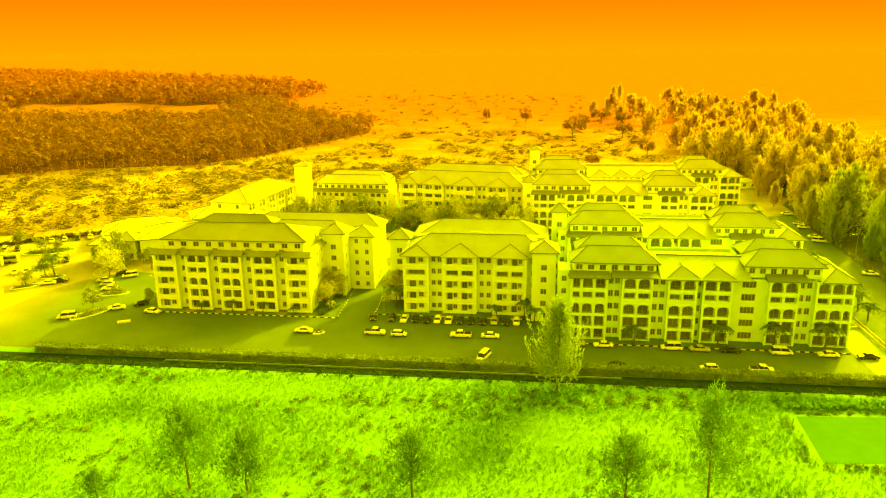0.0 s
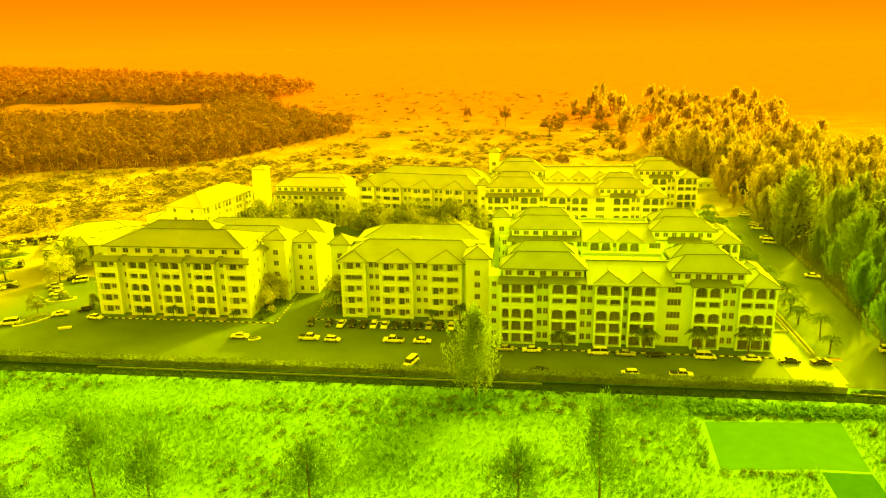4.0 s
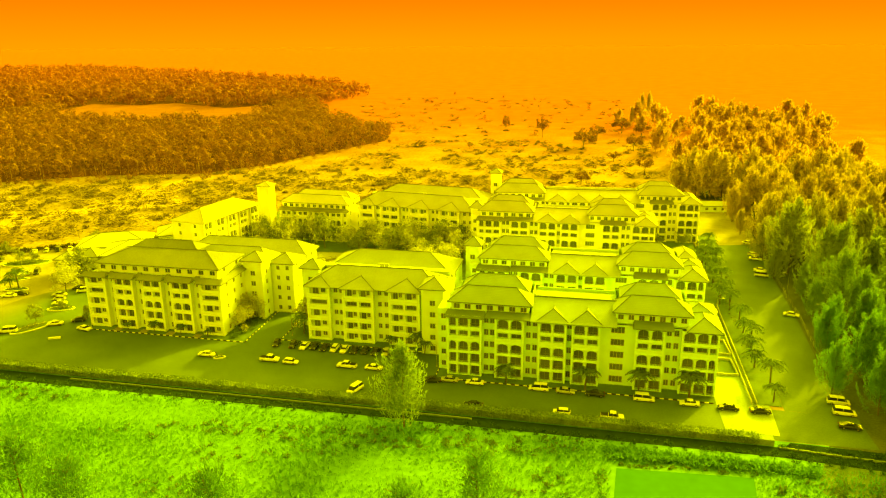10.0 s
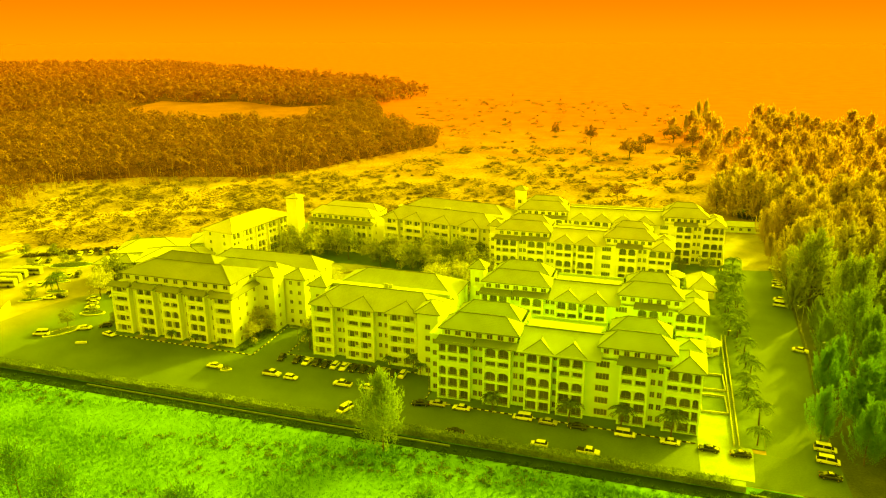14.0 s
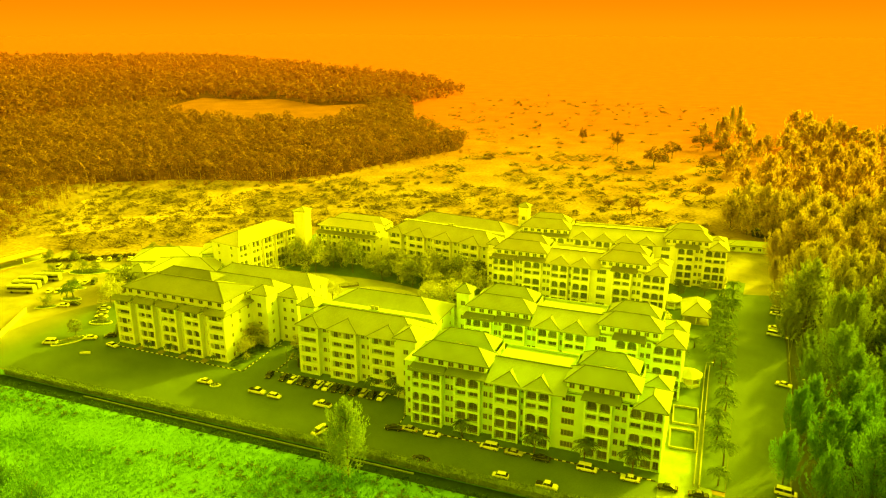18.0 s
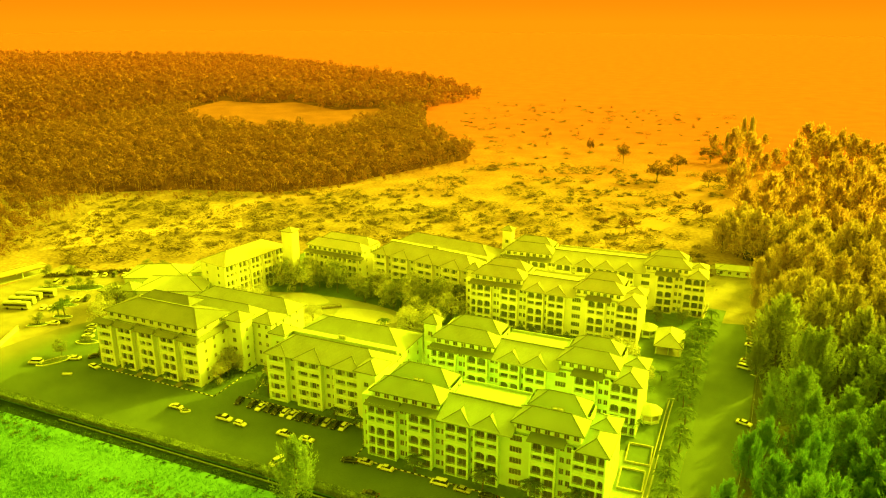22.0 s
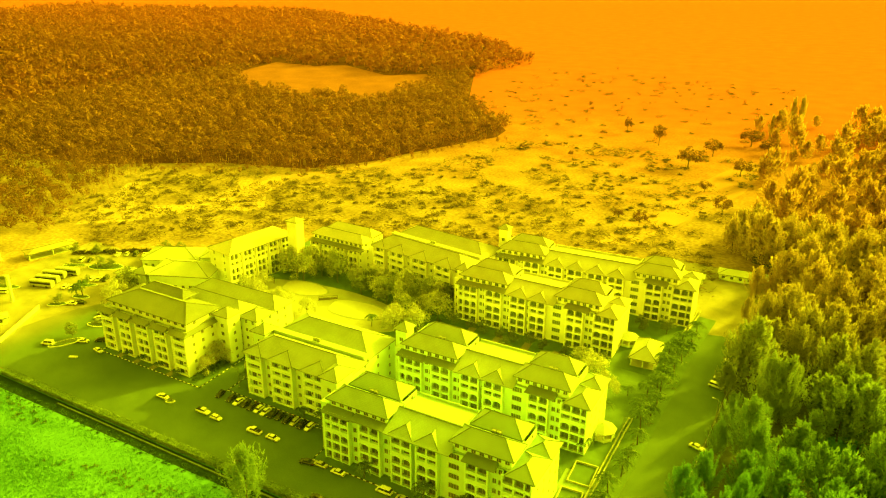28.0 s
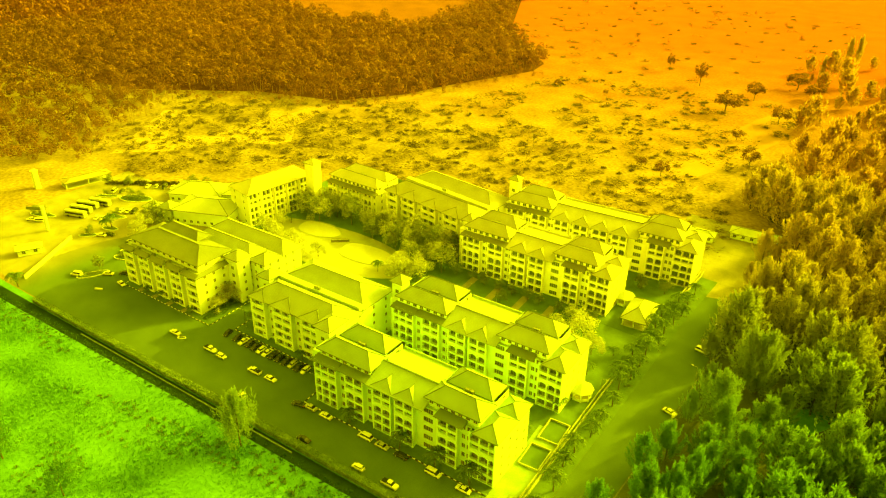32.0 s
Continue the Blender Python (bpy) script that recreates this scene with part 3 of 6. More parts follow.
def penthouse(parent, x0, x1, y0, y1, z, n, rise=3.1, split=True, material=None, height=2.9):
    """A set-back top storey with a row of windows and one or two hipped roofs."""
    w = x1 - x0
    cols = [w * (i + 0.5) / n for i in range(n)]
    plain_bay(parent, frame_of((x0, y0, 0), (1, 0)), w, z, z + height, 1, cols, min(1.6, w / n * 0.56), 1.35, 0.85, bars=1, name="penthouse_wall")
    d = y1 - y0
    m = max(2, int(d / 5))
    plain_bay(parent, frame_of((x1, y0, 0), (0, 1)), d, z, z + height, 1, [d * (i + 0.5) / m for i in range(m)], 1.4, 1.25, 0.95, name="penthouse_wall")
    s = Shape()
    s.face((x0, y1, z), (x0, y0, z), (x0, y0, z + height), (x0, y1, z + height))
    s.face((x1, y1, z), (x0, y1, z), (x0, y1, z + height), (x1, y1, z + height))
    part("penthouse_wall", s, M_WALL, parent)
    if split:
        mid = (y0 + y1) / 2
        hip(parent, x0, x1, y0, mid - 0.9, z + height, rise, 0.8, material)
        hip(parent, x0 + 1.5, x1 - 1.5, mid + 0.9, y1, z + height + 0.3, rise, 0.7, material)
        part("roof_gutter_deck", Shape().box(x0, x1, mid - 0.9, mid + 0.9, z + height - 0.1, z + height + 0.05), M_FLAT, parent)
        aircon(parent, x0 + w * 0.45, mid - 0.5, z + height + 0.05)
    else:
        hip(parent, x0, x1, y0, y1, z + height, rise, 0.9, material)


def shell(parent, x0, x1, y0, y1, z1, side_rows=5, sides=(0.14, 0.38, 0.62, 0.86)):
    """Back, left and right walls of a block, and its flat deck."""
    d = y1 - y0
    plain_bay(parent, frame_of((x1, y0, 0), (0, 1)), d, 0, z1, side_rows, [d * k for k in sides], 1.1, 1.4)
    plain_bay(parent, frame_of((x0, y1, 0), (0, -1)), d, 0, z1, side_rows, [d * k for k in sides], 1.1, 1.4)
    s = Shape()
    s.face((x1, y1, -0.15), (x0, y1, -0.15), (x0, y1, z1), (x1, y1, z1))
    part("rear_wall", s, M_WALL, parent)
    part("roof_deck", Shape().box(x0, x1, y0, y1, z1 - 0.25, z1 - 0.02), M_FLAT, parent)


def slab_block(m, label, group, length=64.0, mid_gables=2, depth=19.0):
    """A five-storey apartment block: balcony bays, two penthouses with hipped roofs, a gabled stretch between them."""
    b = thing("apartment_block", label, "building", m, group)
    top = 5 * STOREY
    extra = length - 64.0
    style_a = ["square", "square", "arch", "low", "arch"]
    shell(b, 0.0, length, 1.7, depth, top)
    bays = [(0.0, 8.6, [(0.5, 2.2), (2.8, 5.2), (5.8, 8.1)]), (12.0, 19.0, [(0.5, 3.2), (3.8, 6.5)])]
    x = 22.6
    gab = []
    pitch = (38.6 - 22.6 + extra) / mid_gables
    for i in range(mid_gables):
        bays.append((x, x + 6.6, [(0.45, 3.0), (3.6, 6.15)]))
        gab.append(x + 3.3)
        x += pitch
    e = extra
    bays += [(45.4 + e, 52.0 + e, [(0.45, 3.0), (3.6, 6.15)]), (55.8 + e, 64.0 + e, [(0.45, 3.0), (3.5, 6.0), (6.4, 7.8)])]
    for x0, x1, cols in bays:
        balcony_bay(b, frame_of((x0, 0, 0), (1, 0)), x1 - x0, 5, cols, 1.7, style_a)
    plain_bay(b, frame_of((-2.8, 2.6, 0), (1, 0)), 2.8, 0, top + 0.6, 5, [1.3], 1.2, 1.4, name="stair_wall")
    part("stair_wall", Shape().face((-2.8, 9, -0.15), (-2.8, 2.6, -0.15), (-2.8, 2.6, top + 0.6), (-2.8, 9, top + 0.6)).face((-2.8, 2.6, top + 0.6), (0, 2.6, top + 0.6), (0, 9, top + 0.6), (-2.8, 9, top + 0.6)), M_WALL, b)
    for (a0, a1, _), (b0, b1, _) in zip(bays, bays[1:]):
        w = b0 - a1
        if w > 6:
            plain_bay(b, frame_of((a1, 1.7, 0), (1, 0)), w, 0, top, 5, [w * 0.5], 3.2, 1.7, 0.75, bars=3, name="stair_wall")
        elif w > 0.3:
            plain_bay(b, frame_of((a1, 1.7, 0), (1, 0)), w, 0, top, 5, [w * 0.5] if w < 3 else [w * 0.28, w * 0.72], 1.15, 1.6)
    # top storeys and roofs
    penthouse(b, 0.6, 20.0, 2.4, depth - 0.6, top, 7)
    penthouse(b, 40.6 + e, 57.4 + e, 2.4, depth - 0.6, top, 7)
    skirt(b, -0.6, 9.4, 2.4, top - 0.25, 3.2, 0.9)
    skirt(b, 9.4, 21.0, 2.4, top + 0.05, 3.0, 0.8)
    skirt(b, 44.6 + e, 54.0 + e, 2.4, top + 0.05, 3.2, 0.9)
    s = Shape()
    x0, x1, yr = 20.6, 41.0 + e, 8.0
    s.face((x0, -0.8, top), (x1, -0.8, top), (x1, yr, top + 3.4), (x0, yr, top + 3.4))
    s.face((x0, -0.8, top - 0.22), (x1, -0.8, top - 0.22), (x1, -0.8, top), (x0, -0.8, top))
    s.face((x0, yr, top), (x0, -0.8, top), (x0, yr, top + 3.4)).face((x1, -0.8, top), (x1, yr, top), (x1, yr, top + 3.4))
    s.face((x1, yr, top), (x0, yr, top), (x0, yr, top + 3.4), (x1, yr, top + 3.4))
    mid = part("roof", s, M_TILE, b)
    part("ridge_cap", Shape().box(x0, x1, yr - 0.2, yr + 0.25, top + 3.35, top + 3.6), M_CAP, mid)
    terr = Shape().box(x0 + 0.1, x1 - 0.1, yr + 0.26, depth - 0.3, top - 0.02, top + 1.6)
    terr.box(x0 + 0.1, x1 - 0.1, depth - 0.6, depth - 0.3, top + 1.6, top + 2.3)
    part("terrace", terr, M_FLAT, b, "pale flat roof terrace with parapet")
    for g in gab:
        front_gable(b, g, 7.2, -0.1, top - 0.1, 2.3, 6.0)
    hip(b, 57.6 + e, 64.0 + e, 0.4, depth * 0.55, top, 2.3, 0.9)
    hip(b, 57.6 + e, 64.0 + e, depth * 0.6, depth, top, 1.8, 0.7)
    return b


def gabled_block(m, label, group, length, gables, depth=31.0, towers=True):
    """A five-storey block under two long hipped roofs with gables over the balcony bays."""
    b = thing("apartment_block", label, "building", m, group)
    top = 5 * STOREY
    shell(b, 0.0, length, 1.8, depth, top, sides=(0.15, 0.4, 0.65, 0.88))
    bays = []
    for i, (g0, g1) in enumerate(gables):
        w = g1 - g0
        cols = [(0.8, w - 0.8)] if w < 7.4 else [(0.8, w / 2 - 0.35), (w / 2 + 0.35, w - 0.8)]
        balcony_bay(b, frame_of((g0, 0, 0), (1, 0)), w, 5, cols, 1.8, ["wide", "wide", "wide", "low", "wide"])
        bays.append((g0, g1))
        front_gable(b, (g0 + g1) / 2, w + 0.4, -0.1, top, 2.4 if w > 7.4 else 1.9, 6.0)
    edges = [(0.0, 0.0), *bays, (length, length)]
    for (_, a), (c, _) in zip(edges, edges[1:]):
        w = c - a
        if w > 0.4:
            plain_bay(b, frame_of((a, 1.8, 0), (1, 0)), w, 0, top, 5, [w * 0.5] if w < 2.6 else [w * 0.3, w * 0.72], 1.1, 1.4)
    hip(b, 0.0, length, 0.6, 13.6, top, 4.2, 0.9)
    hip(b, 0.5, length - 0.5, 15.6, depth, top + 0.2, 4.2, 0.8)
    part("roof_gutter_deck", Shape().box(0.2, length - 0.2, 13.4, 15.8, top - 0.02, top + 1.9), M_FLAT, b, "pale parapet between the two roofs")
    aircon(b, length * 0.45, 14.0, top + 1.9)
    return b


def tower(m, label, w, d, z, rise=2.2, windows=True, cap=None):
    """A square stair tower with a hipped cap."""
    t = thing("stair_tower", label, "tower", m, "stair towers")
    rows = int((z - 1.2) / STOREY) if windows else 0
    plain_bay(t, frame_of((0, 0, 0), (1, 0)), w, 0, z, rows, [w / 2], 1.5, 1.5)
    plain_bay(t, frame_of((w, 0, 0), (0, 1)), d, 0, z, rows, [d / 2], 1.2, 1.4)
    s = Shape()
    s.face((0, d, -0.15), (0, 0, -0.15), (0, 0, z), (0, d, z)).face((w, d, -0.15), (0, d, -0.15), (0, d, z), (w, d, z))
    part("wall", s, M_WALL, t)
    part("cornice", Shape().box(-0.25, w + 0.25, -0.25, d + 0.25, z - 0.5, z - 0.24), M_BAND, t)
    hip(t, 0, w, 0, d, z, rise, 0.7, cap or M_TILE)
    return t


WHITE_BLOCK = "five-storey cream apartment block with arched balconies and tiled hip roofs"
# Nearer blocks get less red: a green colour cast put into their colours.
paint("green_cast_cream", 0.71)
slab_block(pose(27.6, 184.2, 0), "five-storey cream apartment block tinted green, with arched balconies and penthouses", "penthouse blocks")
paint("light_green_cast", 0.83)
slab_block(pose(28.8, 221.8, 0), "cream five-storey block tinted green, with arched balconies facing the lawn", "penthouse blocks")
GABLE_BLOCK = "five-storey cream block tinted green, with gabled balcony bays and twin tiled roofs"
gabled_block(pose(-15.2, 198.2, 0), GABLE_BLOCK, "gabled blocks", 38.0, [(0.0, 6.6), (10.4, 19.2), (23.6, 32.2)])
paint("warm_cream", 1.03)
slab_block(pose(18.7, 281.0, 0), WHITE_BLOCK, "penthouse blocks")
slab_block(pose(20.1, 314.5, 0, 0, 0, 3.5), "long five-storey cream block with gables between its penthouses", "penthouse blocks", 82.0, 4)
gabled_block(pose(-34.0, 298.0, 0, 0, 0, -8), "long cream block with gabled bays behind the courtyard trees", "gabled blocks", 49.5, [(0.6, 7.2), (10.0, 18.4), (22.6, 31.0), (35.4, 43.8)])
paint("cream", 0.91)


def corner_block(m):
    """The block with five narrow balcony bays, a dark skirt roof all round and a big hipped roof."""
    b = thing("apartment_block", "five-storey cream corner block with dark skirt roof and hipped tile roof", "building", m)
    top, L, D = 5 * STOREY, 43.2, 19.0
    shell(b, 0.0, L, 1.7, D, top, sides=(0.12, 0.36, 0.62, 0.87))
    bays = [(0.0, 6.4), (9.0, 15.4), (18.2, 24.6), (27.4, 33.8), (36.6, 43.2)]
    for i, (a, c) in enumerate(bays):
        style = ["wide", "wide", "wide", "low", "wide"] if i in (0, 4) else ["square", "square", "arch", "low", "arch"]
        w = c - a
        balcony_bay(b, frame_of((a, 0, 0), (1, 0)), w, 5, [(0.7, w / 2 - 0.25), (w / 2 + 0.25, w - 0.7)] if i not in (0, 4) else [(0.8, w - 0.9)], 1.7, style, True)
    for (_, a), (c, _) in zip(bays, bays[1:]):
        plain_bay(b, frame_of((a, 1.7, 0), (1, 0)), c - a, 0, top, 5, [(c - a) / 2], 1.1, 1.5)
    for (a, c) in bays:
        skirt(b, a - 0.7, c + 0.7, 1.0, top - 0.1, 2.3, 0.95)
    for (_, a), (c, _) in zip(bays, bays[1:]):
        skirt(b, a + 0.5, c - 0.5, 2.2, top + 0.15, 1.7, 0.8)
    s = Shape()
    s.face((L + 1.1, -1.2, top - 0.1), (L + 1.1, 19.5, top - 0.1), (L - 0.6, 19.5, top + 0.8), (L - 0.6, 0.6, top + 0.8))
    s.face((L + 1.1, -1.2, top - 0.3), (L + 1.1, 19.5, top - 0.3), (L + 1.1, 19.5, top - 0.1), (L + 1.1, -1.2, top - 0.1))
    s.face((L + 1.1, 19.5, top - 0.3), (L + 1.1, -1.2, top - 0.3), (L - 0.6, -1.2, top - 0.3), (L - 0.6, 19.5, top - 0.3))
    part("skirt_roof", s, M_TILE_D, b, "dark tile awning")
    penthouse(b, 2.3, L - 2.1, 3.1, D - 1.1, top + 0.2, 11, 2.9, False, M_TILE_D, 3.0)
    plain_bay(b, frame_of((8.0, 13.2, 0), (1, 0)), 21.0, top + 3.2, top + 5.2, 0, [])
    hip(b, 8.0, 29.0, 13.2, 19.4, top + 5.2, 1.9, 0.6, M_TILE_D, "upper_roof")
    # rear wing
    f = 21.0
    plain_bay(b, frame_of((16.0, f, 0), (1, 0)), 40.0, 0, top, 5, [29, 32, 35, 38], 1.1, 1.4)
    plain_bay(b, frame_of((56.0, f, 0), (0, 1)), 19.0, 0, top, 5, [3, 7, 11, 15], 1.1, 1.4)
    k = Shape()
    k.face((16, f + 19, 0), (16, f, 0), (16, f, top), (16, f + 19, top)).face((56, f + 19, 0), (16, f + 19, 0), (16, f + 19, top), (56, f + 19, top))
    k.box(16, 56, f, f + 19, top - 0.25, top - 0.02)
    part("wall", k, M_WALL, b)
    hip(b, 16.0, 48.0, f, f + 9.0, top, 3.4, 0.8)
    hip(b, 16.0, 56.0, f + 9.5, f + 19.0, top, 3.4, 0.8)
    hip(b, 48.5, 56.0, f, f + 8.6, top, 2.2, 0.7)
    return b


corner_block(pose(-83.0, 195.2, 0))
tower(pose(-40.0, 209.5, 0), "cream stair tower with gabled cap beside the corner block", 6.0, 6.0, 18.5)
paint("light_green_cast", 0.83)
tower(pose(-20.4, 207.5, 0), "narrow pale stair tower with tiled cap", 5.2, 5.6, 18.0)
tower(pose(18.4, 194.8, 0), "pale stair tower with tiled cap between two blocks", 6.0, 8.0, 18.6)
tower(pose(24.2, 227.5, 0), "slim pale stair tower with small tiled cap", 4.2, 4.6, 21.5)
paint("warm_cream", 1.03)
tower(pose(15.0, 287.5, 0), "cream stair tower with tiled cap at the courtyard corner", 4.4, 5.0, 18.8)
tower(pose(17.4, 321.5, 0), "tall cream water tower behind the rear blocks", 4.0, 4.0, 26.0, 1.6)
tower(pose(-71.8, 285.5, 0), "tall plain cream tower at the courtyard corner", 5.2, 5.2, 24.6, 1.4, False, M_TILE_P)


def wing(m, label, length, depth, floors, n, roof, rise, pent=False):
    """A plainer wing: rows of loggias along the front and one hipped roof."""
    b = thing("apartment_wing", label, "building", m, "courtyard wings")
    top = floors * STOREY
    shell(b, 0.0, length, 0.8, depth, top, floors, (0.25, 0.75))
    p = length / n
    for i in range(n):
        balcony_bay(b, frame_of((i * p, 0, 0), (1, 0)), p * 0.72, floors, [(0.6, p * 0.36 - 0.25), (p * 0.36 + 0.25, p * 0.72 - 0.6)], 0.8, ["square", "square", "arch", "low", "arch"])
        plain_bay(b, frame_of((i * p + p * 0.72, 0.8, 0), (1, 0)), p * 0.28, 0, top, floors, [p * 0.14], 0.9, 1.3)
    if pent:
        skirt(b, -0.5, length + 0.5, 2.0, top, 2.8, 0.8)
        penthouse(b, 0.5, length - 0.5, 2.0, depth - 0.5, top, int(length / 2.6), rise, True, roof)
    else:
        hip(b, 0, length, 0, depth, top, rise, 0.8, roof)
    return b


wing(pose(-79.8, 256.8, 0, 0, 0, 80), "pale five-storey wing facing the courtyard pools", 35.0, 15.0, 5, 5, M_TILE_P, 3.6)
wing(pose(-67.5, 296.0, 0, 0, 0, -2), "cream wing with a penthouse storey behind the courtyard trees", 29.5, 18.0, 4, 4, M_TILE_P, 2.8, True)
paint("cream", 0.91)


# ---------------------------------------------------------------- ground and roads
def sheet(name, outline, z, material, label, category, thick=0.0):
    if category not in ("ground", "field"):
        outline = [site(*p) for p in outline]
    s = Shape()
    s.face(*[(x, y, z) for x, y in outline])
    if thick:
        n = len(outline)
        for i in range(n):
            (x0, y0), (x1, y1) = outline[i], outline[(i + 1) % n]
            s.face((x0, y0, z - thick), (x1, y1, z - thick), (x1, y1, z), (x0, y0, z))
    ob = part(name, s, material)
    return tagged(ob, label, category, kind="structure")


def side_x(y):
    """The garden wall beside the side road."""
    return float(np.interp(y, (165, 180, 240, 300, 340), (96.9, 96.9, 98.9, 102.4, 107.0)))


def road_x(y):
    """The far edge of the side road, along the fence."""
    return float(np.interp(y, (165, 180, 200, 240, 300, 352), (117.0, 117.0, 118.5, 122.6, 126.8, 129.0)))


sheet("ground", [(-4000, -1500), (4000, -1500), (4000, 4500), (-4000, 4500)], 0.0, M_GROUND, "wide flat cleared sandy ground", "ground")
sheet("needle_litter", [(112, 166), (300, 150), (300, 330), (260, 470), (112, 450), (113, 404), (132, 396), (132, 352), (126, 340), (116, 300), (112, 240), (112, 200)], 0.035, M_LITTER, "needle litter darkened for the shade under the casuarina belt", "ground")
# Scrub ground kept dark here to stand for the shadow of the trees.
sheet("scrub_floor", [(112, 96), (300, 96), (300, 166), (126, 166.2), (110, 161), (106, 150), (112, 138), (107, 124)], 0.045, M_LAWN, "scrubby ground at the end of the meadow, darkened for tree shade", "ground")
# Bright patch that paints the pool of sunlight on the glade floor.
sheet("glade_turf", [(142, 244), (150, 247), (160, 258), (166, 268), (160, 271), (150, 265), (143, 254)], 0.06, M_MEADOW, "grassy glade inside the casuarina belt, sunlight painted bright", "field")
sheet("sand_track_1", [(-214, 276), (-192, 296), (-172, 330), (-150, 340), (-146, 350), (-164, 372), (-170, 404), (-150, 432), (-134, 484), (-140, 486), (-158, 440), (-182, 408), (-186, 380), (-190, 340), (-206, 306), (-250, 350), (-256, 344)], 0.04, M_SAND, "pale sandy track over the cleared land", "field")
sheet("sand_track_2", [(40, 392), (56, 396), (76, 462), (92, 520), (98, 596), (84, 604), (70, 560), (58, 500), (46, 440)], 0.04, M_SAND, "pale sandy track over the plain", "field")
sheet("meadow", [(-420, -160), (300, -160), (300, 165.1), (126, 165.1), (-420, 165.1)], 0.03, M_MEADOW, "bright green rough meadow in front of the road", "meadow")
sheet("forest_floor", [(-900, 330), (-320, 360), (-288, 380), (-240, 412), (-180, 428), (-150, 470), (-142, 500), (-108, 583), (-112, 610), (-206, 722), (-290, 900), (-420, 1200), (-1150, 1640), (-1900, 1500), (-1700, 700), (-1150, 330)], 0.03, M_FOREST_FLOOR, "leaf litter under the woods, canopy shade painted dark", "ground")
sheet("forest_clearing", [(-550, 750), (-572, 845), (-500, 842), (-470, 870), (-376, 822), (-337, 856), (-284, 810), (-276, 664), (-304, 656), (-319, 674), (-348, 630), (-400, 654), (-416, 658), (-447, 659)], 0.07, M_FAR, "pale cleared field inside the woods", "field")
sheet("compound_yard", [(-84, 188), (-26, 188), (20, 179.3), (99, 179.3), (108, 342), (-84, 342)], 0.045, M_LAWN, "trampled lawn between the apartment blocks", "yard")
sheet("road", [(119, 165.2), (119, 179.2), (20.5, 179.2), (20.5, 193.6), (-25.5, 193.6), (-25.5, 226), (-34.0, 226), (-34.0, 190.0), (-82.5, 190.0), (-83, 204), (-86, 216), (-94, 222), (-103, 223), (-111, 218), (-117, 208), (-121, 194), (-124, 180), (-121, 170), (-118, 165.2)], 0.05, M_ASPHALT, "dark worn asphalt road and car park", "road")
sheet("side_road", [(side_x(179.2) + 6.5, 179.2), (road_x(179.2), 179.2), (road_x(200), 200), (road_x(240), 240), (road_x(300), 300), (road_x(352), 352), (side_x(352) + 8, 352), (side_x(300) + 8.4, 300), (side_x(240) + 8.4, 240)], 0.05, M_ASPHALT, "dark asphalt side road under the trees", "road")
sheet("forecourt", [(-178, 176), (-115.5, 165.3), (-113, 166), (-100, 180), (-84, 200), (-82.5, 252), (-110, 258), (-178, 262)], 0.04, M_PAVE, "sunlit pale concrete entrance forecourt", "pavement")
sheet("terrace_paving", [(88.2, 167), (99.5, 167), (100.5, 179.2), (side_x(214), 214), (88.2, 214)], 0.09, M_TERRACE, "pale paved corner beside the end block", "pavement")
sheet("end_yard", [(104, 322), (131, 330), (131, 398), (84, 398), (84, 342), (104, 342)], 0.09, M_PAVE, "pale concrete yard at the end of the side road", "pavement")
for name, a in (("lawn_1", [(20, 238), (side_x(238) - 0.6, 238), (side_x(279) - 0.6, 279), (14, 279)]), ("lawn_2", [(88.2, 214), (side_x(214) - 0.6, 214), (side_x(238) - 0.6, 238), (88.2, 238)]),
                ("lawn_3", [(-76, 240), (14, 240), (14, 292), (-72, 292)]), ("lawn_4", [(22, 200.4), (88, 200.4), (88, 218), (22, 218)]), ("lawn_5", [(16, 300.5), (83, 300.5), (103, 318), (16, 318)]),
                ("lawn_6", [(-80, 190.3), (-34.6, 190.3), (-34.6, 222), (-80, 222)]), ("lawn_11", [(-25, 196.6), (-18.4, 196.6), (-18.4, 228), (-25, 228)]), ("lawn_7", [(-25, 194.2), (20, 194.2), (20, 196.5), (-25, 196.5)]), ("lawn_8", [(21, 179.6), (88, 179.6), (88, 181.6), (21, 181.6)]),
                ("lawn_10", [(82, 279.2), (side_x(279) - 0.6, 279.2), (side_x(317) - 0.6, 317), (103, 318), (83, 300.5)]), ("lawn_9", [(side_x(181) + 0.9, 181), (side_x(181) + 6.5, 181), (side_x(240) + 8.4, 240), (side_x(300) + 8.4, 300), (side_x(340) + 8, 340), (side_x(340) + 0.9, 340), (side_x(300) + 0.9, 300), (side_x(240) + 0.9, 240)])):
    sheet(name, a, 0.12, M_LAWN, "clipped green lawn between the blocks", "lawn", 0.12)
for i in range(5):
    x = 26 + i * 12.0
    sheet("garden_path_%d" % (i + 1), [(x, 262), (x + 3.0, 262), (x + 3.0, 278), (x, 278)], 0.15, M_PAVE, "pale garden path across the lawn", "path", 0.05)
for i, x in enumerate((-74.3, -66.3, -58.3, -50.2)):
    sheet("entry_path_%d" % (i + 1), [(x, 190.3), (x + 2.2, 190.3), (x + 2.2, 193.0), (x, 193.0)], 0.15, M_PAVE, "short concrete path to an entrance", "path", 0.05)
sheet("pond_1", [(63.8, 147.6), (90.3, 149.4), (88.8, 132.6), (80.4, 132.7), (62.9, 131.0)], 0.06, M_POND, "still bright green rectangular pond in the meadow", "pond")
sheet("pond_2", [(80.2, 131.8), (88.7, 131.9), (88.0, 104), (79.4, 104)], 0.06, M_POND_D, "darker green second pond beside the first", "pond")


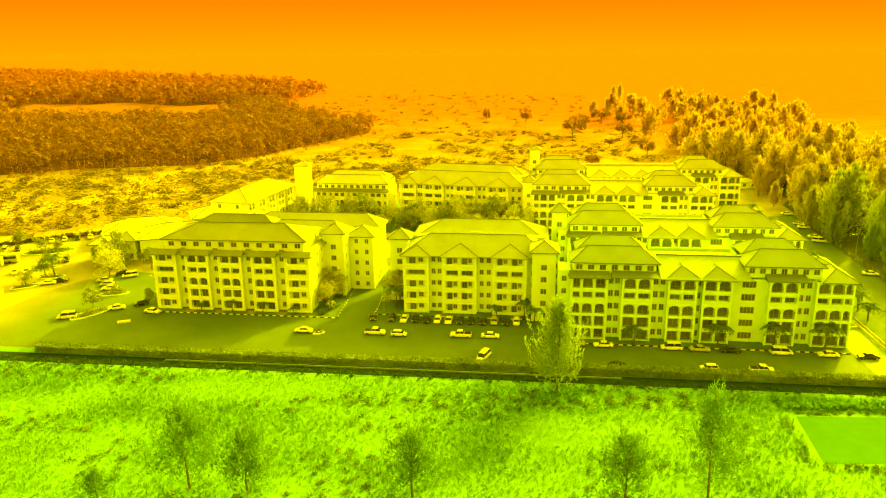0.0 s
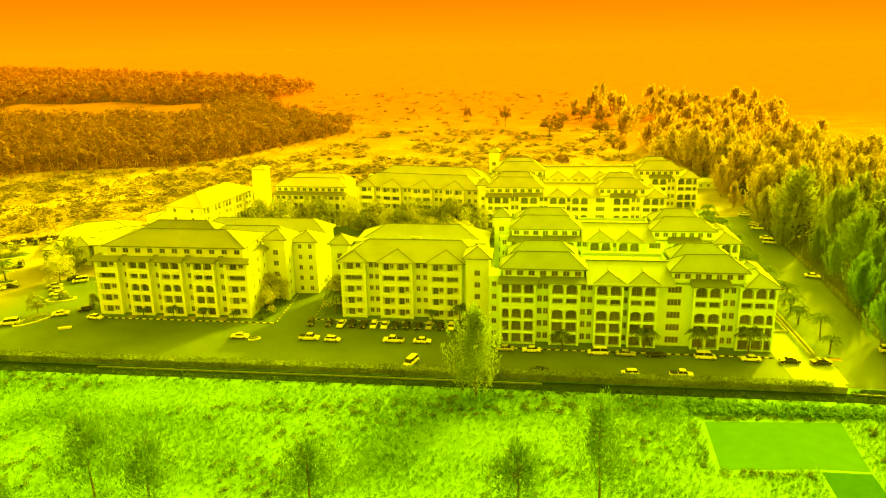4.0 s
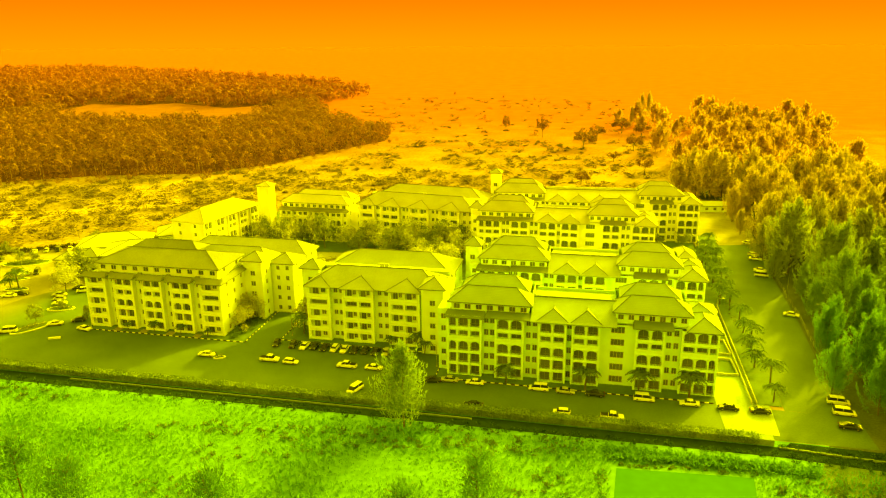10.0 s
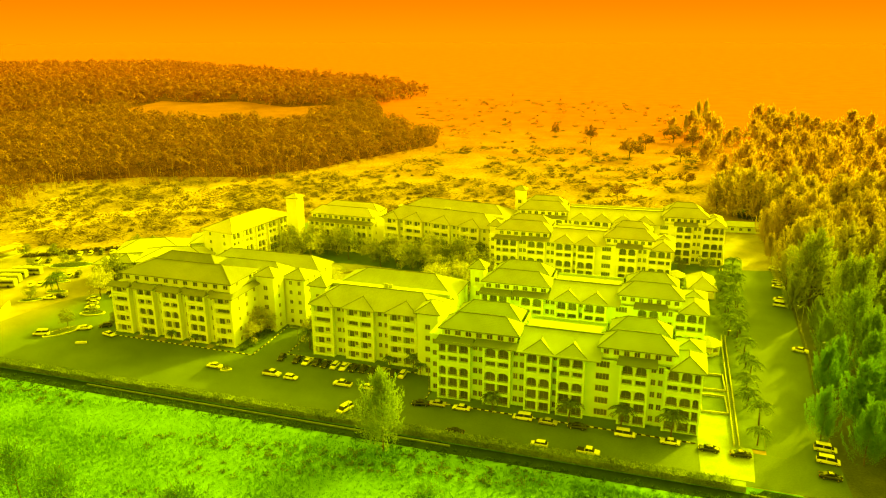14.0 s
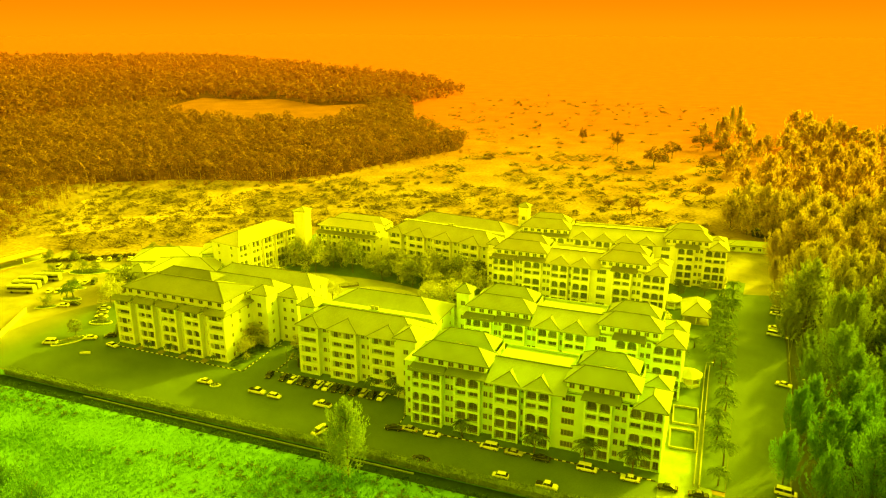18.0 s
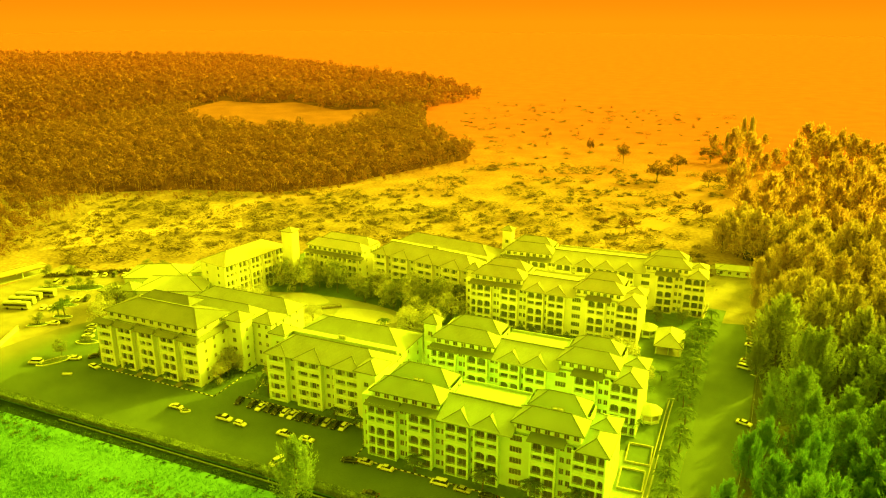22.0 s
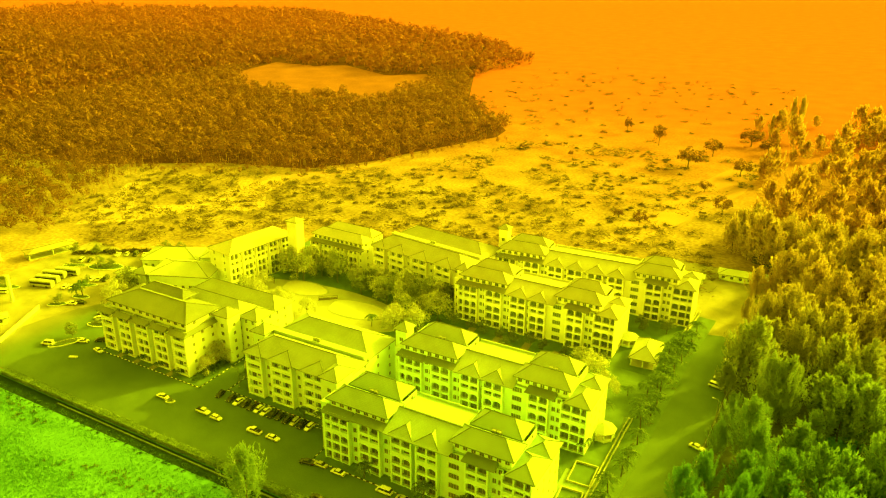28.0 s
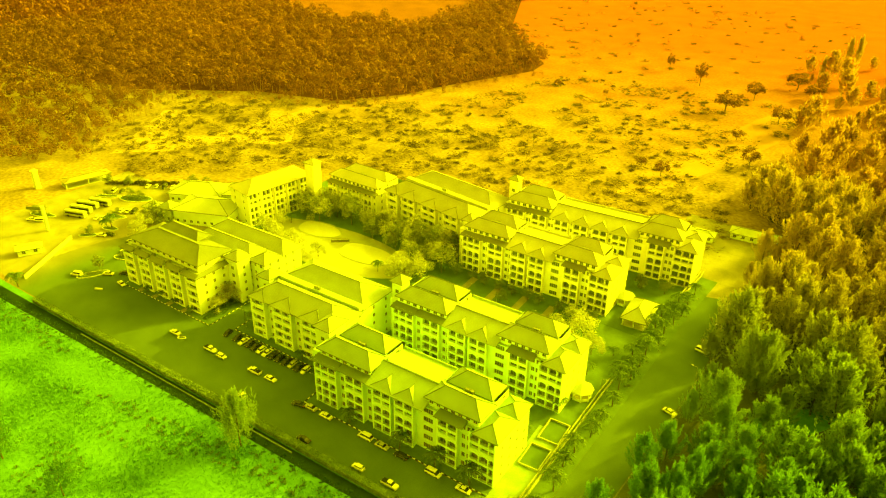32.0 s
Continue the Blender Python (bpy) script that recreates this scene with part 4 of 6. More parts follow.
def ellipse(cx, cy, rx, ry, n=28, wob=0.0, ph=0.0):
    return [(cx + rx * (1 + wob * math.sin(3 * w + ph)) * math.cos(w), cy + ry * (1 + wob * math.sin(2 * w + ph)) * math.sin(w)) for w in (2 * math.pi * i / n for i in range(n))]


sheet("pool_deck", ellipse(-36, 262, 40, 17, 36, 0.06), 0.16, M_DECK, "pale paved deck round the swimming pools", "pavement", 0.05)


def pool(cx, cy, rx, ry, label):
    p = thing("swimming_pool", label, "pool", spot(cx, cy, 0.17), "swimming pools")
    w = Shape().face(*[(x, y, 0.02) for x, y in ellipse(0, 0, rx, ry, 30, 0.08, 1.0)])
    part("water", w, M_POOL, p)
    s = Shape()
    a, b = ellipse(0, 0, rx, ry, 30, 0.08, 1.0), ellipse(0, 0, rx + 0.7, ry + 0.7, 30, 0.08, 1.0)
    for i in range(30):
        j = (i + 1) % 30
        s.face((*a[i], 0.12), (*b[i], 0.12), (*b[j], 0.12), (*a[j], 0.12)).face((*a[i], 0.0), (*a[i], 0.12), (*a[j], 0.12), (*a[j], 0.0)).face((*b[i], 0.12), (*b[i], 0.0), (*b[j], 0.0), (*b[j], 0.12))
    part("coping", s, M_DOORFRAME, p, "dark pool coping")


pool(-52, 271, 11.0, 6.5, "pale round swimming pool in the courtyard")
pool(-21, 266, 13.5, 7.5, "large pale swimming pool in the courtyard")
bridge = thing("footbridge", "small wooden footbridge between the pools", "bridge", spot(-37, 268, -0.1, 40))
part("deck", Shape().box(-4, 4, -0.8, 0.8, 0.3, 0.45), M_BARK, bridge)
for y in (-0.75, 0.75):
    part("handrail", Shape().bar((-4, y, 1.3), (4, y, 1.3), 0.06).bar((-3.9, y, 0.4), (-3.9, y, 1.3), 0.06).bar((3.9, y, 0.4), (3.9, y, 1.3), 0.06).bar((0, y, 0.4), (0, y, 1.3), 0.06), M_BARK, bridge)


def kerb(points, label, striped=True, step=1.0):
    """Kerb stones along a line, painted by turns."""
    k = thing("kerb", label, "kerb", None, kind="structure")
    stones = [Shape().box(0.02, step - 0.02, -0.1, 0.1, 0.0, 0.22).mesh("kerb_stone", m) for m in (M_KERB_W, M_KERB_B)]
    n = 0
    points = [site(*p) for p in points]
    for (x0, y0), (x1, y1) in zip(points, points[1:]):
        d = math.hypot(x1 - x0, y1 - y0)
        a = math.degrees(math.atan2(y1 - y0, x1 - x0))
        for i in range(int(d / step)):
            f = i * step / d
            part("kerb_stone", stones[n % 2 if striped else 0], None, k, "", pose(x0 + (x1 - x0) * f, y0 + (y1 - y0) * f, 0.04, 0, 0, a))
            n += 1


kerb([(-81.8, 196.0), (-81.8, 190.1), (-34.4, 190.1), (-34.4, 220)], "black and white painted kerb round the corner block")
kerb([(-25.4, 214.0), (-25.4, 193.8), (20.2, 193.8)], "black and white painted kerb of the car park")
kerb([(20.8, 192.0), (20.8, 179.4), (88.0, 179.4)], "painted kerb in front of the penthouse block")

# garden wall of paired rails along the side road
gw = thing("garden_wall", "long low white double wall beside the palms", "wall", None, kind="structure")
for y0, y1 in ((180.5, 248), (318, 344)):
    y = y0
    while y < y1 - 0.1:
        ye = min(y + 3.0, y1)
        (xa, ya), (xb, yb) = site(side_x(y), y), site(side_x(ye), ye)
        a = math.degrees(math.atan2(yb - ya, xb - xa))
        for off in (-0.55, 0.55):
            s = Shape().box(0.0, ye - y, -0.1, 0.1, 0.0, 0.8).box(-0.02, ye - y + 0.02, -0.14, 0.14, 0.8, 0.9)
            part("wall_section", s, M_CONC, gw, "", pose(xa + off, ya, 0.05, 0, 0, a))
        y += 3.0
drain = thing("drain_edge", "pale concrete edge of the drain below the hedge", "drain", None, kind="structure")
for i in range(34):
    part("drain_block", Shape().box(0.03, 2.97, 0, 0.45, 0, 0.35), M_DITCH, drain, "", spot(-66 + i * 2.9, 160.6, 0.02))
for i in range(18):
    part("drain_block", Shape().box(0.03, 2.97, 0, 0.45, 0, 0.35), M_DITCH, drain, "", spot(98 + i * 3.0, 161.5 - i * 0.25, 0.02))


# ---------------------------------------------------------------- plants
def inside(poly, pts):
    x, y = pts[:, 0], pts[:, 1]
    hit = np.zeros(len(pts), bool)
    n = len(poly)
    for i in range(n):
        (x0, y0), (x1, y1) = poly[i], poly[(i + 1) % n]
        cross = (y0 > y) != (y1 > y)
        hit ^= cross & (x < (x1 - x0) * (y - y0) / ((y1 - y0) or 1e-9) + x0)
    return hit


def scatter(poly, step, jitter=0.45):
    xs, ys = [p[0] for p in poly], [p[1] for p in poly]
    gx, gy = np.meshgrid(np.arange(min(xs), max(xs), step), np.arange(min(ys), max(ys), step))
    pts = np.stack([gx.ravel(), gy.ravel()], 1)
    pts = pts + RNG.uniform(-jitter, jitter, pts.shape) * step
    return pts[inside(poly, pts)]


def crown_lobes(n_lobes, spread, low, high, lobe_r, per, size, up=0.25):
    """Leaf quads on the outsides of several uneven lobes."""
    out = []
    for _ in range(n_lobes):
        w, r = RNG.uniform(0, 2 * math.pi), spread * math.sqrt(RNG.uniform(0.02, 1))
        z = RNG.uniform(low, high) - 0.3 * (high - low) * (r / spread) ** 2
        c = np.array([r * math.cos(w), r * math.sin(w), z])
        d = unit(RNG.normal(size=(per, 3)) + np.array([0, 0, up]))
        rad = lobe_r * RNG.uniform(0.55, 1.12, (per, 1)) * np.array([1, 1, 0.75])
        p = c + d * rad
        out.append(shell_leaves(p, d, size * RNG.uniform(0.6, 1.4, per), size * 0.6 * RNG.uniform(0.6, 1.3, per)))
    return np.concatenate(out)


def trunk_shape(height, r, limbs, reach, lean=0.3):
    s = Shape()
    a = Vector((0, 0, -0.2))
    pts = [a]
    for i in range(4):
        a = a + Vector((random.uniform(-lean, lean), random.uniform(-lean, lean), height / 4))
        pts.append(a)
    for i in range(4):
        s.bar(pts[i], pts[i + 1], r * (1 - i * 0.22), r * (1 - (i + 1) * 0.22), 7)
    for i in range(limbs):
        k = random.uniform(0.4, 1.0)
        p = pts[0].lerp(pts[-1], k)
        w = random.uniform(0, 6.28)
        s.bar(p, p + Vector((math.cos(w) * reach, math.sin(w) * reach, reach * random.uniform(0.5, 1.1))), r * 0.4, r * 0.1, 5)
    return s


def make_tree(kind_name, label, trunk, crown, crown_mat, group, category="tree"):
    t = thing(kind_name, label, category, pose(0, 0, -200), group)
    part("trunk", trunk, M_BARK, t)
    part("crown", fast_mesh("crown", crown, 4, crown_mat), None, t)
    return t


def casuarina_crown(height, radius, limbs, per, blade, broad=0.2):
    """A pointed crown of upswept plumes, each set with thin needle sprays and tapering to its own tip."""
    out = []
    for i in range(limbs):
        k = (i + RNG.uniform(0, 1)) / limbs
        z = height * (0.05 + 0.7 * k)
        reach = radius * (1.05 - 0.95 * k ** 1.2) * RNG.uniform(0.35, 1.2)
        lift = height * RNG.uniform(0.12, 0.24) + reach * RNG.uniform(0.5, 1.0)
        w = RNG.uniform(0, 2 * math.pi)
        flat = np.array([math.cos(w), math.sin(w), 0.0])
        s = RNG.uniform(0.05, 1.0, (per, 1)) ** 0.75
        p = np.array([0, 0, z]) + flat * reach * s ** 0.6 + np.array([0, 0, 1]) * lift * s ** 1.5
        p = p + RNG.normal(size=(per, 3)) * (0.11 * radius * (1.08 - s) ** 0.9 + 0.04)
        d = flat * (0.7 - 0.5 * s) + np.array([0, 0, 1]) * (0.5 + 0.8 * s) + RNG.normal(size=(per, 3)) * 0.34
        out.append(leaves(p, d, blade * RNG.uniform(0.6, 1.5, per), blade * broad * RNG.uniform(0.7, 1.4, per), 0.05))
    return np.concatenate(out)


casuarinas, thin = [], []
for h, r, limbs in ((21.0, 6.0, 76), (18.0, 5.6, 66), (23.0, 6.4, 84), (15.0, 5.0, 58), (19.5, 6.6, 76)):
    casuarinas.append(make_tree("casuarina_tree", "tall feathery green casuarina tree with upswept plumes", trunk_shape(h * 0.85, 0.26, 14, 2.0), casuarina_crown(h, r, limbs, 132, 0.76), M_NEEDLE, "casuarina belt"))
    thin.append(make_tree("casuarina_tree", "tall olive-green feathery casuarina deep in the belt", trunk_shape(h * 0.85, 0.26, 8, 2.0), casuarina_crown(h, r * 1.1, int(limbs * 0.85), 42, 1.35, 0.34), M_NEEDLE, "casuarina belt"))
belt = [(124.5, 168), (200, 150), (215, 230), (208, 330), (205, 440), (106, 440), (108, 412), (132, 396), (133, 352), (131.5, 340), (130.5, 300), (126.5, 240), (123.5, 200)]
glade = (155, 259)
spots = [p for p in scatter(belt, 9.8, 0.42) if math.hypot(p[0] - glade[0], p[1] - glade[1]) > 10.5]
# a gap through which the low sun reaches the side road
spots = [p for p in spots if not (abs((p[0] - 112) * 0.86 - (p[1] - 222) * 0.51) < 7 and 0 < (p[0] - 112) * 0.51 + (p[1] - 222) * 0.86 < 56)]
spots += [p for p in scatter([(137, 150), (200, 128), (205, 148), (140, 166)], 9.0, 0.4)]
row = [(122.4, 212, 0.8), (126.5, 221, 0.9), (126.5, 241, 0.6), (122.8, 277, 0.85), (123.4, 301, 0.9), (118.5, 190, 0.75), (137.6, 236, 1.1), (136, 269, 1.1), (150.2, 257, 1.0), (145.4, 309, 1.1), (164.9, 237.6, 1.0), (168.6, 254, 1.0), (128.3, 322, 1.0), (127.8, 258, 0.9), (142.2, 300.8, 1.1), (126, 182, 0.8), (134, 204, 1.0), (140, 190, 1.0), (121, 336, 0.8), (121, 358, 0.9)]
for i, (x, y, k) in enumerate(row):
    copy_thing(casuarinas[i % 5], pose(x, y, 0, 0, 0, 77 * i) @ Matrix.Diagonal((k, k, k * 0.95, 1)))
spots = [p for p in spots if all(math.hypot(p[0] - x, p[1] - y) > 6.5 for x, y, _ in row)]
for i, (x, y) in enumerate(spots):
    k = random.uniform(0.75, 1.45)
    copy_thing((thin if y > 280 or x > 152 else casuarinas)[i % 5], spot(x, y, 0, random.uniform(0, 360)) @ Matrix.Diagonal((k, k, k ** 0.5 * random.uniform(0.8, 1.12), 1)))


def joined(template, places, sizes, name, material, label, category, sides=4):
    """Many copies of one leaf array as one mesh."""
    chunks = []
    for (x, y), k in zip(places, sizes):
        w = RNG.uniform(0, 2 * math.pi)
        c, s = math.cos(w), math.sin(w)
        t = template[RNG.integers(len(template))]
        rot = np.array([[c, s, 0], [-s, c, 0], [0, 0, 1]]) * k
        chunks.append((t.reshape(-1, 3) @ rot) + np.array([x, y, 0]))
    ob = part(name, fast_mesh(name, np.concatenate(chunks), sides, material), None)
    return tagged(ob, label, category, kind="stuff")


far_cas = [casuarina_crown(19, 7.6, 38, 16, 2.4, 0.4) for _ in range(3)]
far_belt = [(104, 432), (200, 432), (225, 560), (235, 760), (70, 760), (84, 600), (92, 520)]
pts = scatter(far_belt, 12.5)
pts = pts[RNG.uniform(0, 1, len(pts)) < np.clip((pts[:, 0] - 78) / 70, 0.08, 1)]
pts = pts[np.array([noise.noise((x * 0.03, y * 0.02, 7.0)) > -0.12 for x, y in pts])]
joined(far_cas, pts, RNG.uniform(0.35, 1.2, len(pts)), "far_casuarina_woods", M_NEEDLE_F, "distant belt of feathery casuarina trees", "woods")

# the woods beyond the cleared land
woods = [(-700, 300), (-235, 228), (-226, 262), (-258, 312), (-288, 376), (-240, 408), (-178, 424), (-148, 466), (-140, 496), (-106, 580), (-110, 612), (-204, 719), (-270, 850), (-560, 800), (-900, 640)]
GLADE = [(-548, 745), (-568, 840), (-500, 836), (-470, 865), (-376, 815), (-337, 850), (-290, 805), (-280, 660), (-308, 652), (-321, 670), (-350, 626), (-400, 650), (-416, 654), (-447, 655)]


def dome_crown(height, radius, bumps, count, size):
    """A rounded crown with a bumpy skin, open below, darker gaps between its bumps."""
    ways = unit(RNG.normal(size=(bumps, 3)) + np.array([0, 0, 0.9]))
    d = unit(RNG.normal(size=(count, 3)) + np.array([0, 0, 0.55]))
    near = np.max(d @ ways.T, 1)
    r = radius * (0.62 + 0.45 * np.clip((near - 0.6) / 0.4, 0, 1)) * RNG.uniform(0.86, 1.06, count)
    p = d * r[:, None] * np.array([1, 1, 0.95]) + np.array([0, 0, height - radius * 0.95])
    return shell_leaves(p, d, size * RNG.uniform(0.6, 1.4, count), size * 0.7 * RNG.uniform(0.6, 1.3, count))


near_tree = [dome_crown(h, r, b, 104, 1.35) for h, r, b in ((10.5, 4.3, 6), (12.5, 4.8, 7), (9.0, 3.8, 5), (13.5, 4.0, 5), (11.0, 5.2, 8), (8.0, 4.4, 6))]
pts = scatter(woods, 7.6, 0.45)
pts = pts[(pts[:, 0] > -560) & ~inside(GLADE, pts)]
close = (pts[:, 1] < 372) & (pts[:, 0] > -330)
fine_tree = [dome_crown(h, r, b, 230, 0.9) for h, r, b in ((10.5, 4.3, 9), (12.0, 4.8, 10), (9.0, 3.8, 8), (8.0, 4.6, 9))]
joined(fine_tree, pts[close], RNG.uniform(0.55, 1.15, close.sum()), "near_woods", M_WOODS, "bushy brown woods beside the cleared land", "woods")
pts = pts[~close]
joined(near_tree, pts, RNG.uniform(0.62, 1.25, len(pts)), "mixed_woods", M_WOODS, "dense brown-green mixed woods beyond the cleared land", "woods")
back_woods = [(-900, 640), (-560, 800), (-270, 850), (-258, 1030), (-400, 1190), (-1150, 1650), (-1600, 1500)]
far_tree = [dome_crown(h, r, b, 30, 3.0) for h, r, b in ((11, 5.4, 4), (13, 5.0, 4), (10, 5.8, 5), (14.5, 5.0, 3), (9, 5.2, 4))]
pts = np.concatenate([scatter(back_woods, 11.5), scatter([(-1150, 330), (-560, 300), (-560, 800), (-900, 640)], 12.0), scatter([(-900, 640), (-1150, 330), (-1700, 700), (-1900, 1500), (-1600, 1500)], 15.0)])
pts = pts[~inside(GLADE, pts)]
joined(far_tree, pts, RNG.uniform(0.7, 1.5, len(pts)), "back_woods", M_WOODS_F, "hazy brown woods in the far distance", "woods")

# bushes and lone trees on the cleared plain
plain = [(-92, 600), (96, 600), (100, 900), (-230, 1080), (-190, 740)]
pts = scatter(plain, 58)
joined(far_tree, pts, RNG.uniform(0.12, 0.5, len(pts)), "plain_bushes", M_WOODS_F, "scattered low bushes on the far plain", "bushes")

broad = []
for i, (h, sp, lobe) in enumerate(((9.0, 3.4, 1.8), (7.5, 2.8, 1.6), (10.5, 4.0, 2.0))):
    broad.append(make_tree("garden_tree", "leafy broad-crowned garden tree", trunk_shape(h * 0.6, 0.22, 9, 1.8), crown_lobes(15, sp, h * 0.4, h, lobe, 75, 0.62), M_LEAF, "garden trees"))
pale = make_tree("garden_tree", "pale sunlit broad-crowned garden tree", trunk_shape(6, 0.25, 10, 2.0), crown_lobes(17, 4.0, 3.6, 9.2, 1.9, 90, 0.6), M_LEAF_P, "pale garden trees")
lone = make_tree("field_tree", "lone spreading dark tree on the plain", trunk_shape(9, 0.5, 12, 4.5), crown_lobes(14, 8.0, 9.0, 15.0, 3.0, 50, 1.5), M_WOODS, "field trees")
for x, y, k, tall, turn in ((48.7, 564.4, 1.0, 1.0, 0), (57.6, 606, 0.75, 0.9, 70), (14, 621, 0.55, 1.15, 150), (-20, 652, 0.36, 0.95, 30), (77, 655, 0.9, 0.9, 200), (92, 633, 0.8, 0.8, 260), (-34, 554, 0.22, 0.3, 10), (-73, 557, 0.3, 0.3, 90), (38, 436, 0.4, 0.35, 120), (70, 512, 0.5, 0.45, 300), (52, 428, 0.45, 0.6, 45), (88, 470, 0.6, 0.75, 80), (84, 560, 0.7, 0.8, 15)):
    copy_thing(lone, pose(x, y, 0, 0, 0, turn) @ Matrix.Diagonal((k, k, tall * 0.9, 1)))
for x, y, k in ((96.4, 750, 1.15), (102.8, 754, 1.2), (86, 700, 0.8)):
    copy_thing(thin[2], pose(x, y, 0, 0, 0, x) @ Matrix.Diagonal((0.5 * k, 0.5 * k, k, 1)))


def plant(src, x, y, k=1.0, tall=1.0):
    return copy_thing(src, spot(x, y, 0.05, random.uniform(0, 360)) @ Matrix.Diagonal((k, k, k * tall, 1)))


for i, (x, y) in enumerate(scatter([(-74, 277), (-60, 276), (-40, 279), (-8, 276), (6, 266), (14, 270), (14, 289), (-38, 290), (-70, 290)], 6.6, 0.35)):
    plant(broad[i % 3] if i % 2 else pale, x, y, random.uniform(0.85, 1.25), random.uniform(0.95, 1.2))
for x, y, k in ((-47.5, 243.5, 0.9), (-54, 244.5, 0.8), (-62, 251.5, 0.9), (1.5, 263, 0.95), (-2.5, 266, 0.8), (-41, 244, 0.75), (-107.5, 217, 0.85), (-111, 224, 0.95), (-66, 262, 0.9), (-70, 254, 0.8), (-62, 250, 0.9), (-52, 252, 0.8), (-44, 249, 0.9), (-36, 252, 0.7), (2, 258, 1.0), (10, 262, 1.1), (5, 272, 1.0), (-38.9, 199, 0.66), (-39.2, 204, 0.92), (-38.9, 208.5, 0.95), (-36.5, 223, 1.0), (-24, 228, 0.9), (-19.8, 203, 0.9), (82, 264, 1.1), (76, 270, 1.0), (88, 258, 0.9), (72, 262, 0.8)):
    plant(pale, x, y, k * random.uniform(0.9, 1.1), 1.0)
for x, y, k in ((-113, 231, 1.35), (-116, 228, 0.9), (-86.5, 197, 0.5), (-99, 191.5, 0.6), (20, 275, 0.55), (27, 276, 0.5), (33, 275.5, 0.6), (40, 276, 0.6), (46, 275.5, 0.62), (53, 276, 0.55), (58, 276, 0.6), (67, 276, 0.62), (74, 276.5, 0.6), (80, 277, 0.55), (78, 314, 0.7), (88, 314, 0.75), (98, 315.5, 0.7), (-20, 228, 0.8), (64, 300.8, 0.5), (45, 268, 0.6), (-110, 246, 0.5), (20, 216, 0.4), (32, 215.5, 0.45), (44, 216, 0.5), (55, 215.6, 0.45), (68, 215.5, 0.5)):
    plant(broad[int(x) % 3], x, y, k, 1.0)


def leaf_heap(poly, step, size, blade, name, material, label, category, lift=0.0, per=26, clumps=None):
    pts = scatter(poly, step, 0.7)
    if clumps is not None:
        pts = pts[np.array([noise.noise((x * 0.045, y * 0.11, 5.0)) + 0.5 * noise.noise((x * 0.2, y * 0.4, 9.0)) > clumps for x, y in pts])]
    n = len(pts)
    k = RNG.uniform(0.35, 1.0, n) ** 1.5 * size
    c = np.repeat(np.concatenate([pts, np.zeros((n, 1))], 1), per, 0)
    d = unit(np.abs(RNG.normal(size=(n * per, 3))) * np.sign(RNG.normal(size=(n * per, 3))) * np.array([1, 1, 0.0]) + np.array([0, 0, 1]) * np.abs(RNG.normal(size=(n * per, 1))))
    kk = np.repeat(k, per)[:, None]
    p = c + d * kk * np.array([1.3, 1.3, 0.6]) * RNG.uniform(0.3, 1.0, (n * per, 1)) + np.array([0, 0, lift])
    q = leaves(p, d + RNG.normal(size=p.shape) * 0.6, blade * RNG.uniform(0.5, 1.5, n * per), blade * 0.4 * RNG.uniform(0.5, 1.4, n * per))
    return tagged(part(name, fast_mesh(name, q, 4, material), None), label, category, kind="stuff")


def make_palm(h, fronds, spread):
    p = thing("palm_tree", "slender green palm with arching fronds", "palm", pose(0, 0, -200), "palms")
    s = Shape()
    a = Vector((0, 0, -0.1))
    for i in range(5):
        b = a + Vector((0.1 * math.sin(i), 0.06, h / 5))
        s.bar(a, b, 0.2 - i * 0.02, 0.18 - i * 0.02, 7)
        a = b
    part("trunk", s, M_BARK, p)
    top = np.array(a)
    out = []
    for i in range(fronds):
        w = 2 * math.pi * i / fronds + random.uniform(-0.15, 0.15)
        rise = random.uniform(-0.1, 0.9)
        flat = np.array([math.cos(w), math.sin(w), 0.0])
        side = np.array([-math.sin(w), math.cos(w), 0.0])
        k = np.linspace(0.08, 1, 20)[:, None]
        rib = top + flat * spread * k + np.array([0, 0, 1]) * (rise * spread * k - (0.45 + rise * 0.75) * spread * k ** 2)
        for sgn in (-1, 1):
            d = side * sgn + flat * 0.6 + np.array([0, 0, -0.35])
            out.append(leaves(rib, np.repeat(d[None], 20, 0), 0.85 * np.sqrt(1.1 - k.ravel()), np.full(20, 0.22), 0.25))
    part("crown", fast_mesh("crown", np.concatenate(out), 4, M_PALM), None, p)
    return p


palms = [make_palm(4.4, 14, 2.9), make_palm(5.4, 15, 3.1), make_palm(3.6, 13, 2.7)]
leaf_heap([site(side_x(y) + o, y) for y, o in ((206, 1.5), (206, 6.5), (338, 6.5), (338, 1.5))], 4.2, 0.8, 0.5, "verge_shrubs", M_LEAF, "low shrubs under the palm row", "shrubs", 0.1, 30)
for i in range(17):
    y = 184 + i * 8.6
    plant(palms[i % 3], side_x(y) + 5.0 + random.uniform(-1, 1), y + random.uniform(-1, 1), random.uniform(0.95, 1.25))
for i in range(9):
    y = 250 + i * 7.5
    plant(palms[(i + 1) % 3], side_x(y) + 1.5 + random.uniform(-1.5, 1.0), y, random.uniform(1.0, 1.35))
